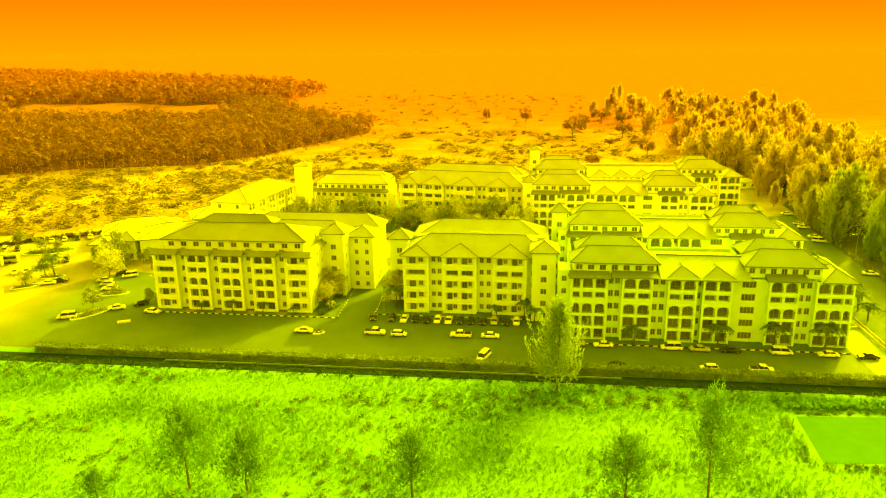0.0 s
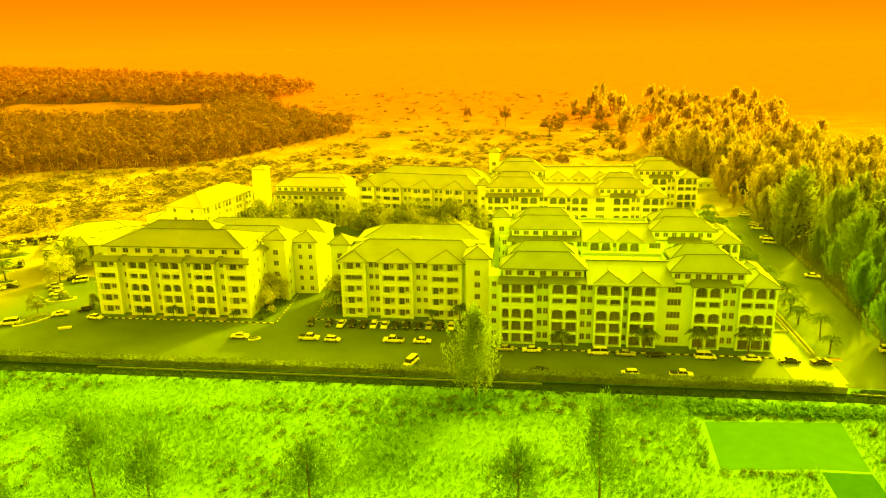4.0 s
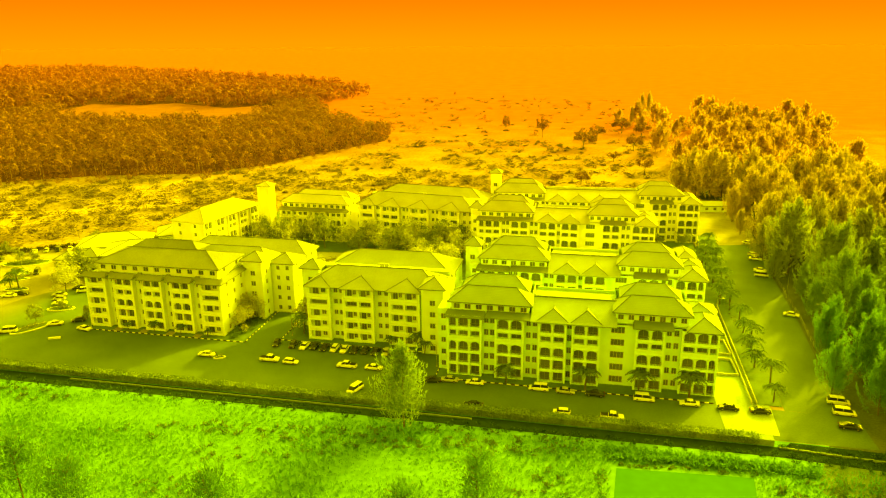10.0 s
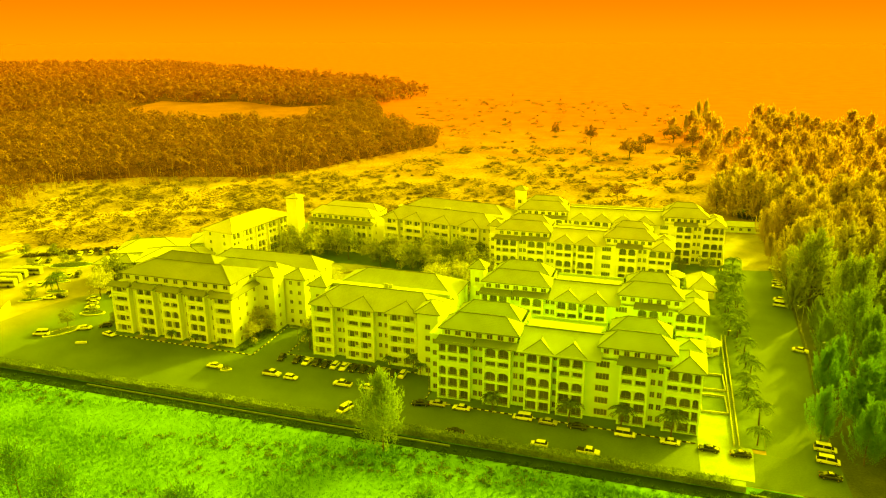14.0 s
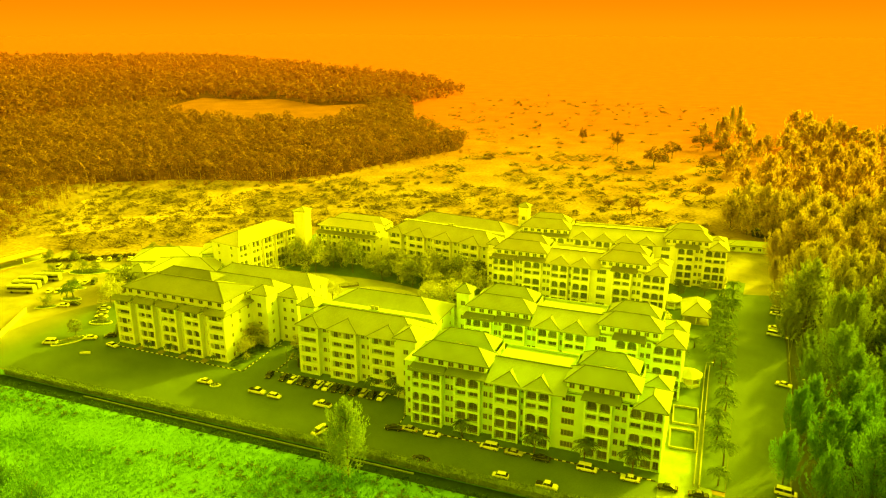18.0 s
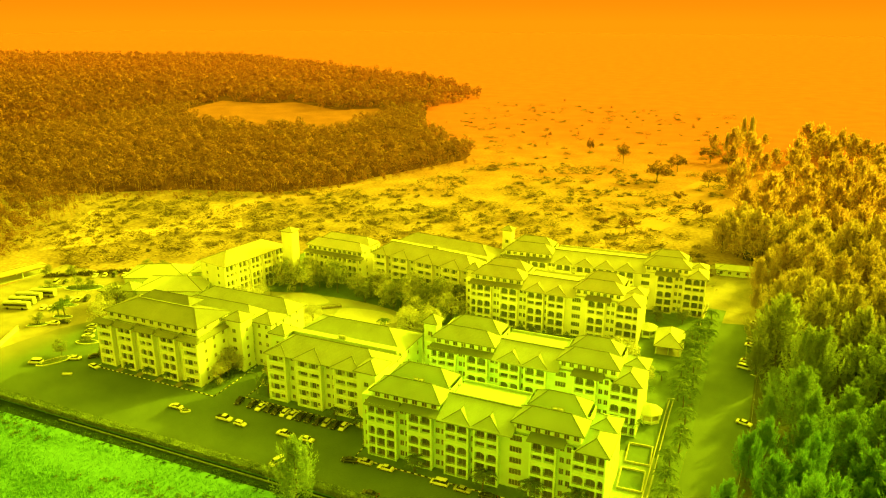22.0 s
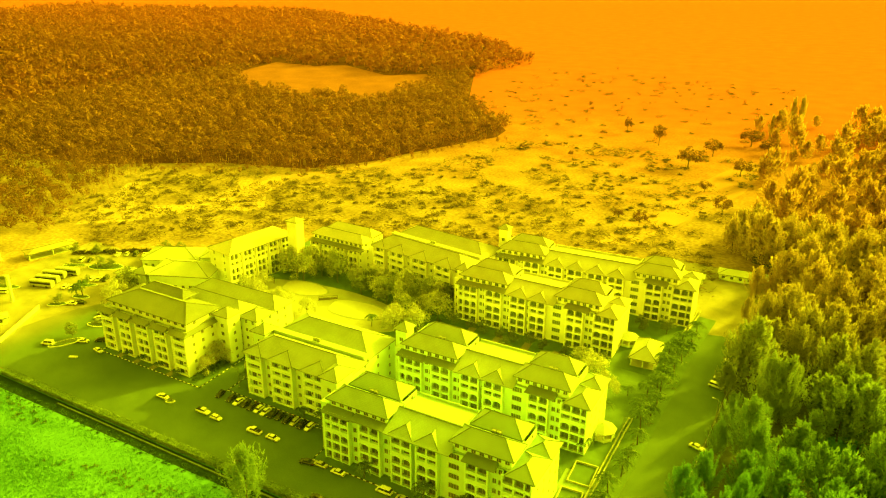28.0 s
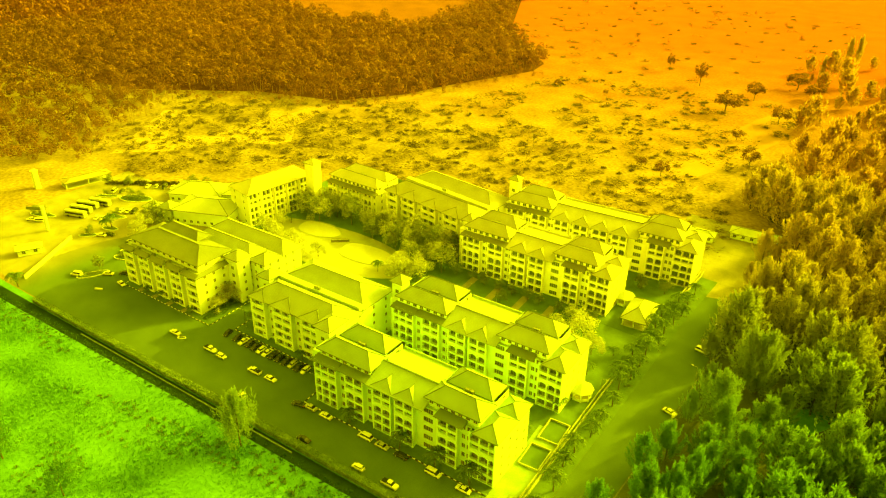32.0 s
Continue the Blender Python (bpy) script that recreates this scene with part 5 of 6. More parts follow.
for x, y, k in ((38.5, 180.3, 1.1), (57.6, 180.3, 1.15), (70.2, 180.3, 1.1), (82.0, 180.3, 1.2), (-127.5, 215.2, 1.1), (-125.2, 216.0, 1.25), (-111, 165.5, 1.3), (-20.6, 199, 1.1), (-19.4, 206, 1.1), (-2, 276, 1.2), (8, 279, 1.0), (14, 275, 1.1), (90, 224, 1.0), (91, 246, 0.9), (95, 262, 1.0), (84, 248, 0.9), (-66, 268, 0.9), (-8, 257, 0.9), (12, 253, 0.9), (86, 209, 0.8), (-70, 191.6, 0.6), (-62, 191.6, 0.6), (-54, 191.6, 0.65), (-46, 191.6, 0.6), (6, 194.8, 0.7), (13, 194.6, 0.9), (15.5, 192.5, 0.8)):
    plant(palms[int(x) % 3], x, y, k)

# trees that stand in the meadow
airy = [make_tree("meadow_tree", "slim airy tree standing alone in the meadow", trunk_shape(h * 0.85, 0.2, 16, 2.2), np.concatenate([casuarina_crown(h, r, int(limbs * 0.9), 42, 0.75), crown_lobes(14, r * 0.85, h * 0.3, h * 0.92, r * 0.26, 56, 0.5)]), M_AIRY, "meadow trees") for h, r, limbs in ((19.5, 6.6, 84), (15.0, 6.2, 70), (11.0, 6.0, 60))]
roadside = make_tree("roadside_tree", "tall pale green feathery tree beside the hedge", trunk_shape(17, 0.24, 16, 2.2), np.concatenate([casuarina_crown(20, 6.6, 90, 60, 0.9), crown_lobes(12, 4.2, 6, 16, 1.8, 60, 0.5)]), M_ROADSIDE, "meadow trees")
for i, (x, y, h, k) in enumerate(((18.8, 154.5, 0, 1.05), (-40, 113.5, 1, 1.1), (-30.5, 113, 2, 1.1), (-5, 115, 2, 1.1), (28, 118, 2, 1.05), (41, 119.5, 0, 1.05), (-52, 108, 2, 0.6))):
    copy_thing(roadside if i == 0 else airy[h], spot(x, y, 0, 50 * i) @ Matrix.Diagonal((k, k, k, 1)))


# meadow grass and scrub
grass = scatter([(-125, 92), (128, 92), (128, 157.6), (-125, 157.6)], 0.85, 0.6)
grass = grass[~inside([(67.9, 150), (95.3, 151.8), (93.8, 134.2), (93, 105), (83.6, 105), (84.6, 133.8), (67.2, 132.4)], grass)]
n = len(grass)
patch = np.array([noise.noise((x * 0.06, y * 0.09, 0.0)) for x, y in grass])
c = np.repeat(np.concatenate([grass, np.zeros((n, 1))], 1), 3, 0) + np.append(RNG.normal(size=(n * 3, 2)) * 0.2, np.zeros((n * 3, 1)), 1)
tall = np.repeat(0.4 + 0.5 * np.clip(patch + 0.4, 0, 1), 3) * RNG.uniform(0.6, 1.5, n * 3)
q = leaves(c, RNG.normal(size=(n * 3, 3)) * 0.45 + np.array([0, 0, 1]), tall, tall * 0.35)
tagged(part("meadow_grass", fast_mesh("meadow_grass", q, 4, M_GRASS), None), "rough bright green meadow grass in tufts", "grass", kind="stuff")
leaf_heap([(-39.4, 193.5), (-35.4, 193.5), (-34.6, 222), (-39.2, 222)], 1.6, 2.0, 0.7, "corner_shrubs", M_SCRUB, "dense dark shrubs at the foot of the corner block", "shrubs", 0.1, 60)
leaf_heap([(-120, 149), (-88, 152), (-60, 150), (-58, 155), (-95, 158), (-120, 157)], 2.6, 1.0, 0.7, "scrub_bank", M_SCRUB, "dark green scrub along the drain", "scrub")
leaf_heap([(-30, 145), (10, 146), (52, 151), (64, 153), (64, 158.5), (40, 158.5), (5, 152), (-30, 149)], 2.5, 1.1, 0.7, "scrub_strip", M_SCRUB, "dark green scrub below the hedge", "scrub")
leaf_heap([(67.4, 150.1), (95.2, 152.0), (95.2, 152.8), (67.4, 151.0)], 1.1, 0.7, 0.5, "pond_edge_plants", M_SCRUB, "dark plants along the edge of the pond", "scrub")
leaf_heap([(68, 130.4), (84.4, 131.6), (84.4, 133.4), (68, 132.2)], 1.2, 0.9, 0.5, "pond_fringe", M_SCRUB, "leafy fringe between the two ponds and the meadow", "scrub")
leaf_heap([(67, 152.4), (108, 153.6), (108, 157.4), (67, 156.6)], 1.0, 1.2, 0.8, "tall_grass_bank", M_GRASS, "tall bright grass on the bank behind the pond", "grass", 0.1, 34)
leaf_heap([(65.0, 133), (66.8, 133), (67.2, 149.6), (65.6, 149.6)], 1.4, 0.9, 0.5, "scrub_row", M_SCRUB, "dark bushes beside the pond", "scrub")
leaf_heap([(-120, 98), (60, 98), (60, 150), (-120, 150)], 2.3, 0.85, 0.55, "meadow_scrub", M_SCRUB, "dark scrub patches in the meadow", "scrub", clumps=0.36)
leaf_heap([(96.2, 118), (128, 118), (128, 152), (96.2, 152)], 3.6, 1.0, 0.9, "bank_scrub", M_SCRUB, "scrub on the bare bank beside the pond", "scrub")

# Flat strip with the shade of the ditch in its colour.
sheet("ditch_bed", [(-118, 157.4), (0, 157.8), (98, 158.2), (140, 155), (140, 163.5), (101, 164.6), (99, 162.2), (-118, 162.2)], 0.05, M_DITCH_BED, "ditch bed below the hedge, its shade painted dark", "ditch")
leaf_heap([(-120, 157.4), (98, 158.6), (132, 156), (132, 165), (101, 165), (100, 161.6), (-120, 161.6)], 1.7, 0.95, 0.5, "ditch_scrub", M_DITCH_PLANT, "scrub in the drain below the hedge, its shade painted dark", "scrub")

# the hedge between road and meadow
hedge = thing("hedge", "long clipped dark green hedge beside the road", "hedge", None)
core = Shape()
x = -98.0
while x < 98:
    hh = 1.5 + 0.12 * math.sin(x * 0.7)
    yy = site(x, 163.5)[1]
    core.box(x, x + 3.9, yy - 1.0, yy + 1.0, 0.0, hh)
    x += 3.9
part("core", core, M_HEDGE, hedge)
n = 26000
hx = RNG.uniform(-98.3, 98.3, n)
face = RNG.uniform(0, 1, n)
hy = np.array([site(a, 163.5)[1] for a in hx]) + np.where(face < 0.45, RNG.uniform(-1.1, 1.1, n), np.where(face < 0.75, -1.1, 1.1))
hz = np.where(face < 0.45, 1.55 + 0.1 * np.sin(hx * 0.7), RNG.uniform(0.05, 1.6, n))
p = np.stack([hx, hy, hz], 1) + RNG.normal(size=(n, 3)) * 0.12
q = leaves(p, RNG.normal(size=(n, 3)) + np.array([0, 0, 0.8]), 0.4 * RNG.uniform(0.6, 1.5, n), 0.22 * RNG.uniform(0.6, 1.4, n))
part("foliage", fast_mesh("foliage", q, 4, M_HEDGE), None, hedge)

# felled brushwood on the cleared land
CLEAR = [(-215, 250), (-150, 296), (-100, 302), (-92, 336), (10, 346), (100, 352), (100, 600), (-90, 590), (-128, 480), (-160, 424), (-205, 412), (-258, 368), (-240, 310)]


def brush(poly, step, size, name, label, bare):
    pts = scatter(poly, step, 0.7)
    keep = np.array([noise.noise((x * 0.025, y * 0.035, 3.0)) > bare for x, y in pts])
    pts = pts[keep]
    n, per = len(pts), 64
    w = np.repeat(RNG.normal(0.2, 0.35, n), per)
    k = np.repeat(RNG.uniform(0.25, 1.0, n) ** 2 * size, per)
    along = RNG.normal(size=n * per) * 1.5 * k
    across = RNG.normal(size=n * per) * 0.75 * k
    c = np.repeat(np.append(pts, np.zeros((n, 1)), 1), per, 0)
    c = c + np.stack([np.cos(w) * along - np.sin(w) * across, np.sin(w) * along + np.cos(w) * across, np.abs(RNG.normal(size=n * per)) * 0.62 * k], 1)
    d = np.stack([np.cos(w), np.sin(w), np.zeros(n * per)], 1) + RNG.normal(size=(n * per, 3)) * np.array([0.9, 0.9, 0.4])
    q = leaves(c, d, RNG.uniform(0.8, 3.2, n * per), RNG.uniform(0.15, 0.5, n * per))
    return tagged(part(name, fast_mesh(name, q, 4, M_BRUSH), None), label, "brushwood", kind="stuff")


leaf_heap([(-240, 282), (-180, 262), (-140, 300), (-95, 335), (95, 345), (95, 420), (-60, 440), (-130, 455), (-178, 428), (-275, 375)], 11.0, 3.8, 1.0, "cleared_scrub", M_DRYSCRUB, "olive scrub regrowing on the cleared land", "scrub", 0.0, 80)
edge = [(-306, 392), (-246, 412), (-180, 430), (-150, 470), (-142, 500), (-110, 580), (-94, 576), (-126, 494), (-134, 458), (-168, 408), (-226, 386), (-272, 356), (-240, 300), (-214, 262), (-226, 250), (-252, 300)]
pts = scatter(edge, 6.5, 0.7)
joined(near_tree, pts, RNG.uniform(0.14, 0.62, len(pts)), "woods_edge_thicket", M_WOODS, "uneven brown thicket along the edge of the woods", "woods")
s = Shape()
line = [(-246, 306), (-275, 360), (-262, 402), (-206, 424), (-168, 434), (-148, 494), (-132, 552), (-108, 592)]
for (x0, y0), (x1, y1) in zip(line, line[1:]):
    for i in range(int(math.hypot(x1 - x0, y1 - y0) / 3.2)):
        f = random.random()
        x, y, h = x0 + (x1 - x0) * f - random.uniform(-3, 9), y0 + (y1 - y0) * f + random.uniform(-3, 6), random.uniform(5, 11)
        s.bar((x, y, -0.1), (x + random.uniform(-0.8, 0.8), y + random.uniform(-0.8, 0.8), h), random.uniform(0.14, 0.26), 0.07, 5)
tagged(part("edge_trunks", s, M_TRUNK), "pale bare trunks along the edge of the woods", "trunks", kind="stuff")
brush([(-228, 276), (-176, 258), (-140, 296), (-92, 334), (100, 344), (100, 405), (-60, 430), (-130, 450), (-180, 424), (-262, 362)], 8.4, 5.4, "brush_heaps", "heaps of felled brown brushwood on the cleared land", -0.22)
brush([(-120, 440), (100, 405), (100, 600), (-85, 590)], 8.5, 3.0, "brush_rows", "low rows of felled brushwood on the sandy plain", -0.05)
brush([(-200, 600), (95, 600), (90, 980), (-230, 1000)], 22.0, 2.6, "far_brush", "sparse brushwood on the far plain", -0.12)


# ---------------------------------------------------------------- cars
def loft(sections, cap=True):
    """A closed body through cross-sections of equal corner count."""
    s = Shape()
    n = len(sections[0])
    for sec in sections:
        s.v.extend(sec)
    for i in range(len(sections) - 1):
        for j in range(n):
            k = (j + 1) % n
            s.f.append((i * n + j, i * n + k, (i + 1) * n + k, (i + 1) * n + j))
    if cap:
        s.f.append(tuple(range(n - 1, -1, -1)))
        s.f.append(tuple(range((len(sections) - 1) * n, len(sections) * n)))
    return s


def car_section(x, w, z0, z1, r=0.12):
    h = w / 2
    return [(x, -h + r, z0), (x, h - r, z0), (x, h, z0 + r), (x, h, z1 - r * 1.6), (x, h - r * 1.3, z1), (x, -h + r * 1.3, z1), (x, -h, z1 - r * 1.6), (x, -h, z0 + r)]


CAR_KINDS = {
    "sedan": (4.5, 1.78, [(0, 0.62), (0.15, 0.78), (1.25, 0.92), (3.6, 0.96), (4.3, 0.92), (4.5, 0.72)], [(1.15, 0.94, 0.9), (1.75, 1.42, 0.72), (2.9, 1.45, 0.72), (3.75, 0.98, 0.86)]),
    "van": (4.8, 1.86, [(0, 0.6), (0.12, 0.85), (0.9, 1.05), (4.5, 1.1), (4.75, 1.05), (4.8, 0.7)], [(0.7, 1.05, 0.92), (1.45, 1.84, 0.8), (4.3, 1.88, 0.8), (4.72, 1.12, 0.9)]),
    "pickup": (5.2, 1.86, [(0, 0.7), (0.15, 0.95), (1.35, 1.08), (3.2, 1.1), (5.1, 1.1), (5.2, 0.75)], [(1.2, 1.08, 0.92), (1.85, 1.76, 0.76), (3.0, 1.78, 0.76), (3.35, 1.12, 0.88)]),
    "hatch": (3.9, 1.7, [(0, 0.6), (0.12, 0.78), (0.95, 0.95), (3.6, 1.0), (3.85, 0.95), (3.9, 0.7)], [(0.85, 0.97, 0.9), (1.4, 1.46, 0.74), (3.2, 1.5, 0.74), (3.75, 1.02, 0.86)]),
}


def make_car(kind, colour):
    L, W, hood, cab = CAR_KINDS[kind]
    paint = CAR_PAINT[colour]
    c = thing("car", "%s %s parked on the asphalt" % (colour if colour != "red" else "maroon", {"sedan": "saloon car", "van": "people carrier", "pickup": "pickup truck", "hatch": "hatchback car"}[kind]), "car", pose(0, 0, -200), "parked cars")
    body = part("body", loft([car_section(x - L / 2, W * (0.9 if i in (0, len(hood) - 1) else 1.0), 0.28, z) for i, (x, z) in enumerate(hood)]), paint, c)
    glass = loft([car_section(x - L / 2, W * k, 0.85, z - 0.05, 0.1) for x, z, k in cab])
    part("cabin_glass", glass, M_CARGLASS, c)
    roof = Shape()
    (xa, za, ka), (xb, zb, kb) = cab[1], cab[2]
    roof = loft([car_section(x - L / 2, W * k * 0.97, z - 0.1, z + 0.02, 0.05) for x, z, k in ((xa - 0.12, za - 0.04, ka), (xa + 0.2, za, ka), (xb - 0.2, zb, kb), (xb + 0.1, zb - 0.04, kb))])
    part("roof_panel", roof, paint, c)
    for x in (xa * 0.5 + xb * 0.5 - L / 2, ):
        for s in (-1, 1):
            part("door_pillar", Shape().box(x - 0.05, x + 0.05, s * W * ka / 2 - 0.04, s * W * ka / 2 + 0.04, 0.9, za - 0.05), paint, c)
    if kind == "pickup":
        part("load_bed", Shape().box(0.85, L / 2 - 0.12, -W / 2 + 0.14, W / 2 - 0.14, 1.08, 1.115), M_TYRE, c, "dark open load bed")
    for x in (-L / 2 + 0.85, L / 2 - 0.85):
        for s in (-1, 1):
            t = part("wheel", Shape().bar((x, s * (W / 2 - 0.18), 0.32), (x, s * (W / 2 + 0.02), 0.32), 0.32, sides=12), M_TYRE, c)
            part("rim", Shape().bar((x, s * (W / 2 + 0.021), 0.32), (x, s * (W / 2 + 0.035), 0.32), 0.19, sides=10), M_RIM, t)
    for s in (-1, 1):
        part("headlight", Shape().box(-L / 2 - 0.01, -L / 2 + 0.12, s * W * 0.36 - 0.16, s * W * 0.36 + 0.16, 0.56, 0.7), M_LIGHT, c)
        part("tail_light", Shape().box(L / 2 - 0.1, L / 2 + 0.01, s * W * 0.37 - 0.12, s * W * 0.37 + 0.12, 0.6, 0.82), M_TAIL, c)
        part("wing_mirror", Shape().box(cab[0][0] + 0.3 - L / 2, cab[0][0] + 0.45 - L / 2, s * (W / 2 + 0.06) - 0.08, s * (W / 2 + 0.06) + 0.08, 0.95, 1.08), paint, c)
    return c


_cars = {}


def car(kind, colour, x, y, turn, z=0.05):
    if (kind, colour) not in _cars:
        _cars[kind, colour] = make_car(kind, colour)
    return copy_thing(_cars[kind, colour], spot(x, y, z, turn))


for kind, colour, x, y, turn in (
        ("sedan", "white", -40.3, 180.0, 0), ("pickup", "white", -23.1, 180.5, 180), ("hatch", "white", -17.2, 180.0, 180), ("pickup", "white", -2.4, 180.8, 0), ("sedan", "white", 4.6, 181.0, 180),
        ("van", "white", 3.4, 168.6, 70), ("sedan", "silver", 24.6, 178.2, 0), ("sedan", "white", 31.0, 178.0, 0), ("van", "white", 46.6, 178.0, 0), ("sedan", "silver", 53.0, 177.8, 180), ("sedan", "dark", 60.0, 177.9, 0),
        ("van", "white", 71.4, 177.7, 180), ("sedan", "white", 81.8, 177.5, 0), ("sedan", "dark", 90.5, 177.2, 0), ("sedan", "dark", 97.5, 177.0, 185), ("hatch", "white", 52.4, 167.2, 0), ("pickup", "white", 63.6, 167.3, 180),
        ("sedan", "dark", 32.2, 166.6, 0), ("sedan", "dark", 20.5, 177.2, 10), ("van", "white", -101.3, 183.4, 20), ("sedan", "white", -82.0, 189.2, 170), ("hatch", "dark", -87.6, 194.6, 35), ("sedan", "white", -92.3, 190.8, 25),
        ("hatch", "dark", -25.2, 190.4, 100), ("hatch", "dark", -20.4, 190.4, 92), ("sedan", "white", -17.2, 190.3, 88), ("hatch", "dark", -14.4, 190.4, 90), ("sedan", "dark", -11.6, 190.4, 90), ("hatch", "white", -8.8, 190.3, 90),
        ("sedan", "white", -6.0, 190.4, 90), ("sedan", "dark", -3.2, 190.5, 90), ("hatch", "dark", -0.4, 190.5, 90), ("sedan", "dark", 2.6, 190.6, 90), ("hatch", "silver", 5.4, 190.7, 90), ("sedan", "dark", 8.2, 190.8, 90), ("hatch", "white", 11.0, 190.9, 90),
        ("van", "white", 117.0, 185.3, 175), ("van", "white", 116.6, 180.0, 175), ("sedan", "dark", 115.8, 173.6, 175), ("sedan", "white", 121.6, 244.0, 165), ("van", "white", 122.0, 284.5, 170), ("sedan", "white", 122.8, 290.6, 170),
        ("sedan", "white", 124.5, 306.0, 170), ("hatch", "white", 125.0, 312.0, 170), ("sedan", "white", 126.6, 330.0, 170), 
        ("sedan", "white", -122.8, 209.0, 20), ("sedan", "dark", -120.2, 211.4, 200), ("sedan", "white", -102.0, 206.0, 15), ("hatch", "silver", -104.6, 209.4, 15), ("sedan", "silver", -107.0, 212.8, 15)):
    car(kind, colour, x, y, turn)
for i in range(9):
    car(("sedan", "hatch", "van")[i % 3], ("white", "dark", "silver")[(i * 2) % 3], -151 + i * 2.9 * 1.3, 254.5 + i * 2.9 * 0.75, 120)


def make_bus(m, n):
    b = thing("coach", "long pale parked coach with dark windows", "bus", m, "parked coaches")
    L, W = 11.0, 2.5
    part("body", loft([car_section(x - L / 2, W * k, 0.4, z, 0.2) for x, z, k in ((0, 2.9, 0.94), (0.25, 3.15, 1), (L - 0.25, 3.2, 1), (L, 3.0, 0.96))]), CAR_PAINT["silver"], b)
    for s in (-1, 1):
        part("window_band", Shape().box(-L / 2 + 0.5, L / 2 - 0.4, s * W / 2 - 0.02, s * W / 2 + 0.02, 1.6, 2.5), M_CARGLASS, b)
        for x in (-3.4, 3.0):
            part("wheel", Shape().bar((x, s * (W / 2 - 0.3), 0.5), (x, s * (W / 2 + 0.03), 0.5), 0.5, sides=12), M_TYRE, b)
    part("windscreen", Shape().box(-L / 2 - 0.02, -L / 2 + 0.05, -1.0, 1.0, 1.3, 2.7), M_CARGLASS, b)
    part("roof_unit", Shape().box(-1.2, 1.6, -0.7, 0.7, 3.15, 3.4), CAR_PAINT["white"], b)


for i, (x, y) in enumerate(((-150, 214.0), (-152.4, 218.4), (-154.2, 223.0), (-152, 228.0))):
    make_bus(spot(x, y, 0.05, 18), i)


# ---------------------------------------------------------------- small buildings and street things
def hut(m, name, label, w, d, h, rise, roof, category="hut", group="", posts=False, windows=True):
    b = thing(name, label, category, m, group)
    if posts:
        for x in (0.2, w / 2, w - 0.2):
            for y in (0.2, d - 0.2):
                part("post", Shape().box(x - 0.18, x + 0.18, y - 0.18, y + 0.18, 0, h), M_WALL, b)
        part("floor_slab", Shape().box(-0.2, w + 0.2, -0.2, d + 0.2, 0.0, 0.16), M_CONC, b)
    else:
        k = max(1, int(w / 3.2))
        j = max(1, int(d / 3.2))
        plain_bay(b, frame_of((0, 0, 0), (1, 0)), w, 0, h, 1 if windows else 0, [w * (i + 0.5) / k for i in range(k)], 1.4, 1.4)
        plain_bay(b, frame_of((w, 0, 0), (0, 1)), d, 0, h, 1 if windows else 0, [d * (i + 0.5) / j for i in range(j)], 1.4, 1.4)
        plain_bay(b, frame_of((0, d, 0), (0, -1)), d, 0, h, 0, [], 1.4, 1.4)
        plain_bay(b, frame_of((w, d, 0), (-1, 0)), w, 0, h, 0, [], 1.4, 1.4)
    hip(b, 0, w, 0, d, h, rise, 0.8, roof)
    return b


hut(spot(-121.5, 231.0, 0, 12), "gate_lodge", "small cream entrance lodge with hipped tile roof", 6.0, 6.5, 6.4, 2.0, M_TILE_P, "lodge", "entrance lodges")
hut(spot(-114.5, 234.0, 0, 12), "gate_lodge", "small cream entrance lodge with hipped tile roof", 6.5, 7.0, 6.8, 2.4, M_TILE, "lodge", "entrance lodges")
hut(spot(-128.0, 250.0, 0, 25), "lobby_hall", "low white entrance hall with wide pale roof", 26.0, 16.0, 4.5, 3.6, M_TILE_P, "hall")
hut(spot(-107.0, 236.0, 0, 22), "lobby_wing", "pale two-storey lobby wing with tiled roof", 27.0, 17.0, 7.0, 3.2, M_TILE_P, "hall")
hut(spot(-98.0, 258.0, 0, 30), "lobby_wing", "pale rear lobby wing with wide roof", 18.0, 14.0, 9.0, 3.0, M_TILE_P, "hall")
hut(spot(-134.0, 178.0, 0, 62), "gatehouse", "low gatehouse with flat pale roof", 9.0, 5.0, 3.0, 0.6, M_FLAT, "hut")
hut(spot(-182.0, 229.0, 0, 76), "carport", "long open carport with dusty low-pitched roof", 22.0, 7.0, 3.4, 1.0, M_SHED, "shelter", "", True)
hut(pose(89.8, 279.5, 0, 0, 0, 4), "garden_pavilion", "open garden pavilion with wide pale hipped roof", 8.6, 15.0, 3.4, 3.4, M_TILE_P, "pavilion", "", True)
hut(spot(108.0, 384.0, 0, 5), "service_shed", "long low service shed with pale roof", 22.0, 7.0, 3.2, 1.6, M_TILE_P, "shed")
hut(spot(92.0, 372.0, 0, 5), "service_shed", "low open-fronted service shed with pale roof", 10.0, 6.0, 3.0, 1.2, M_TILE_P, "shed")


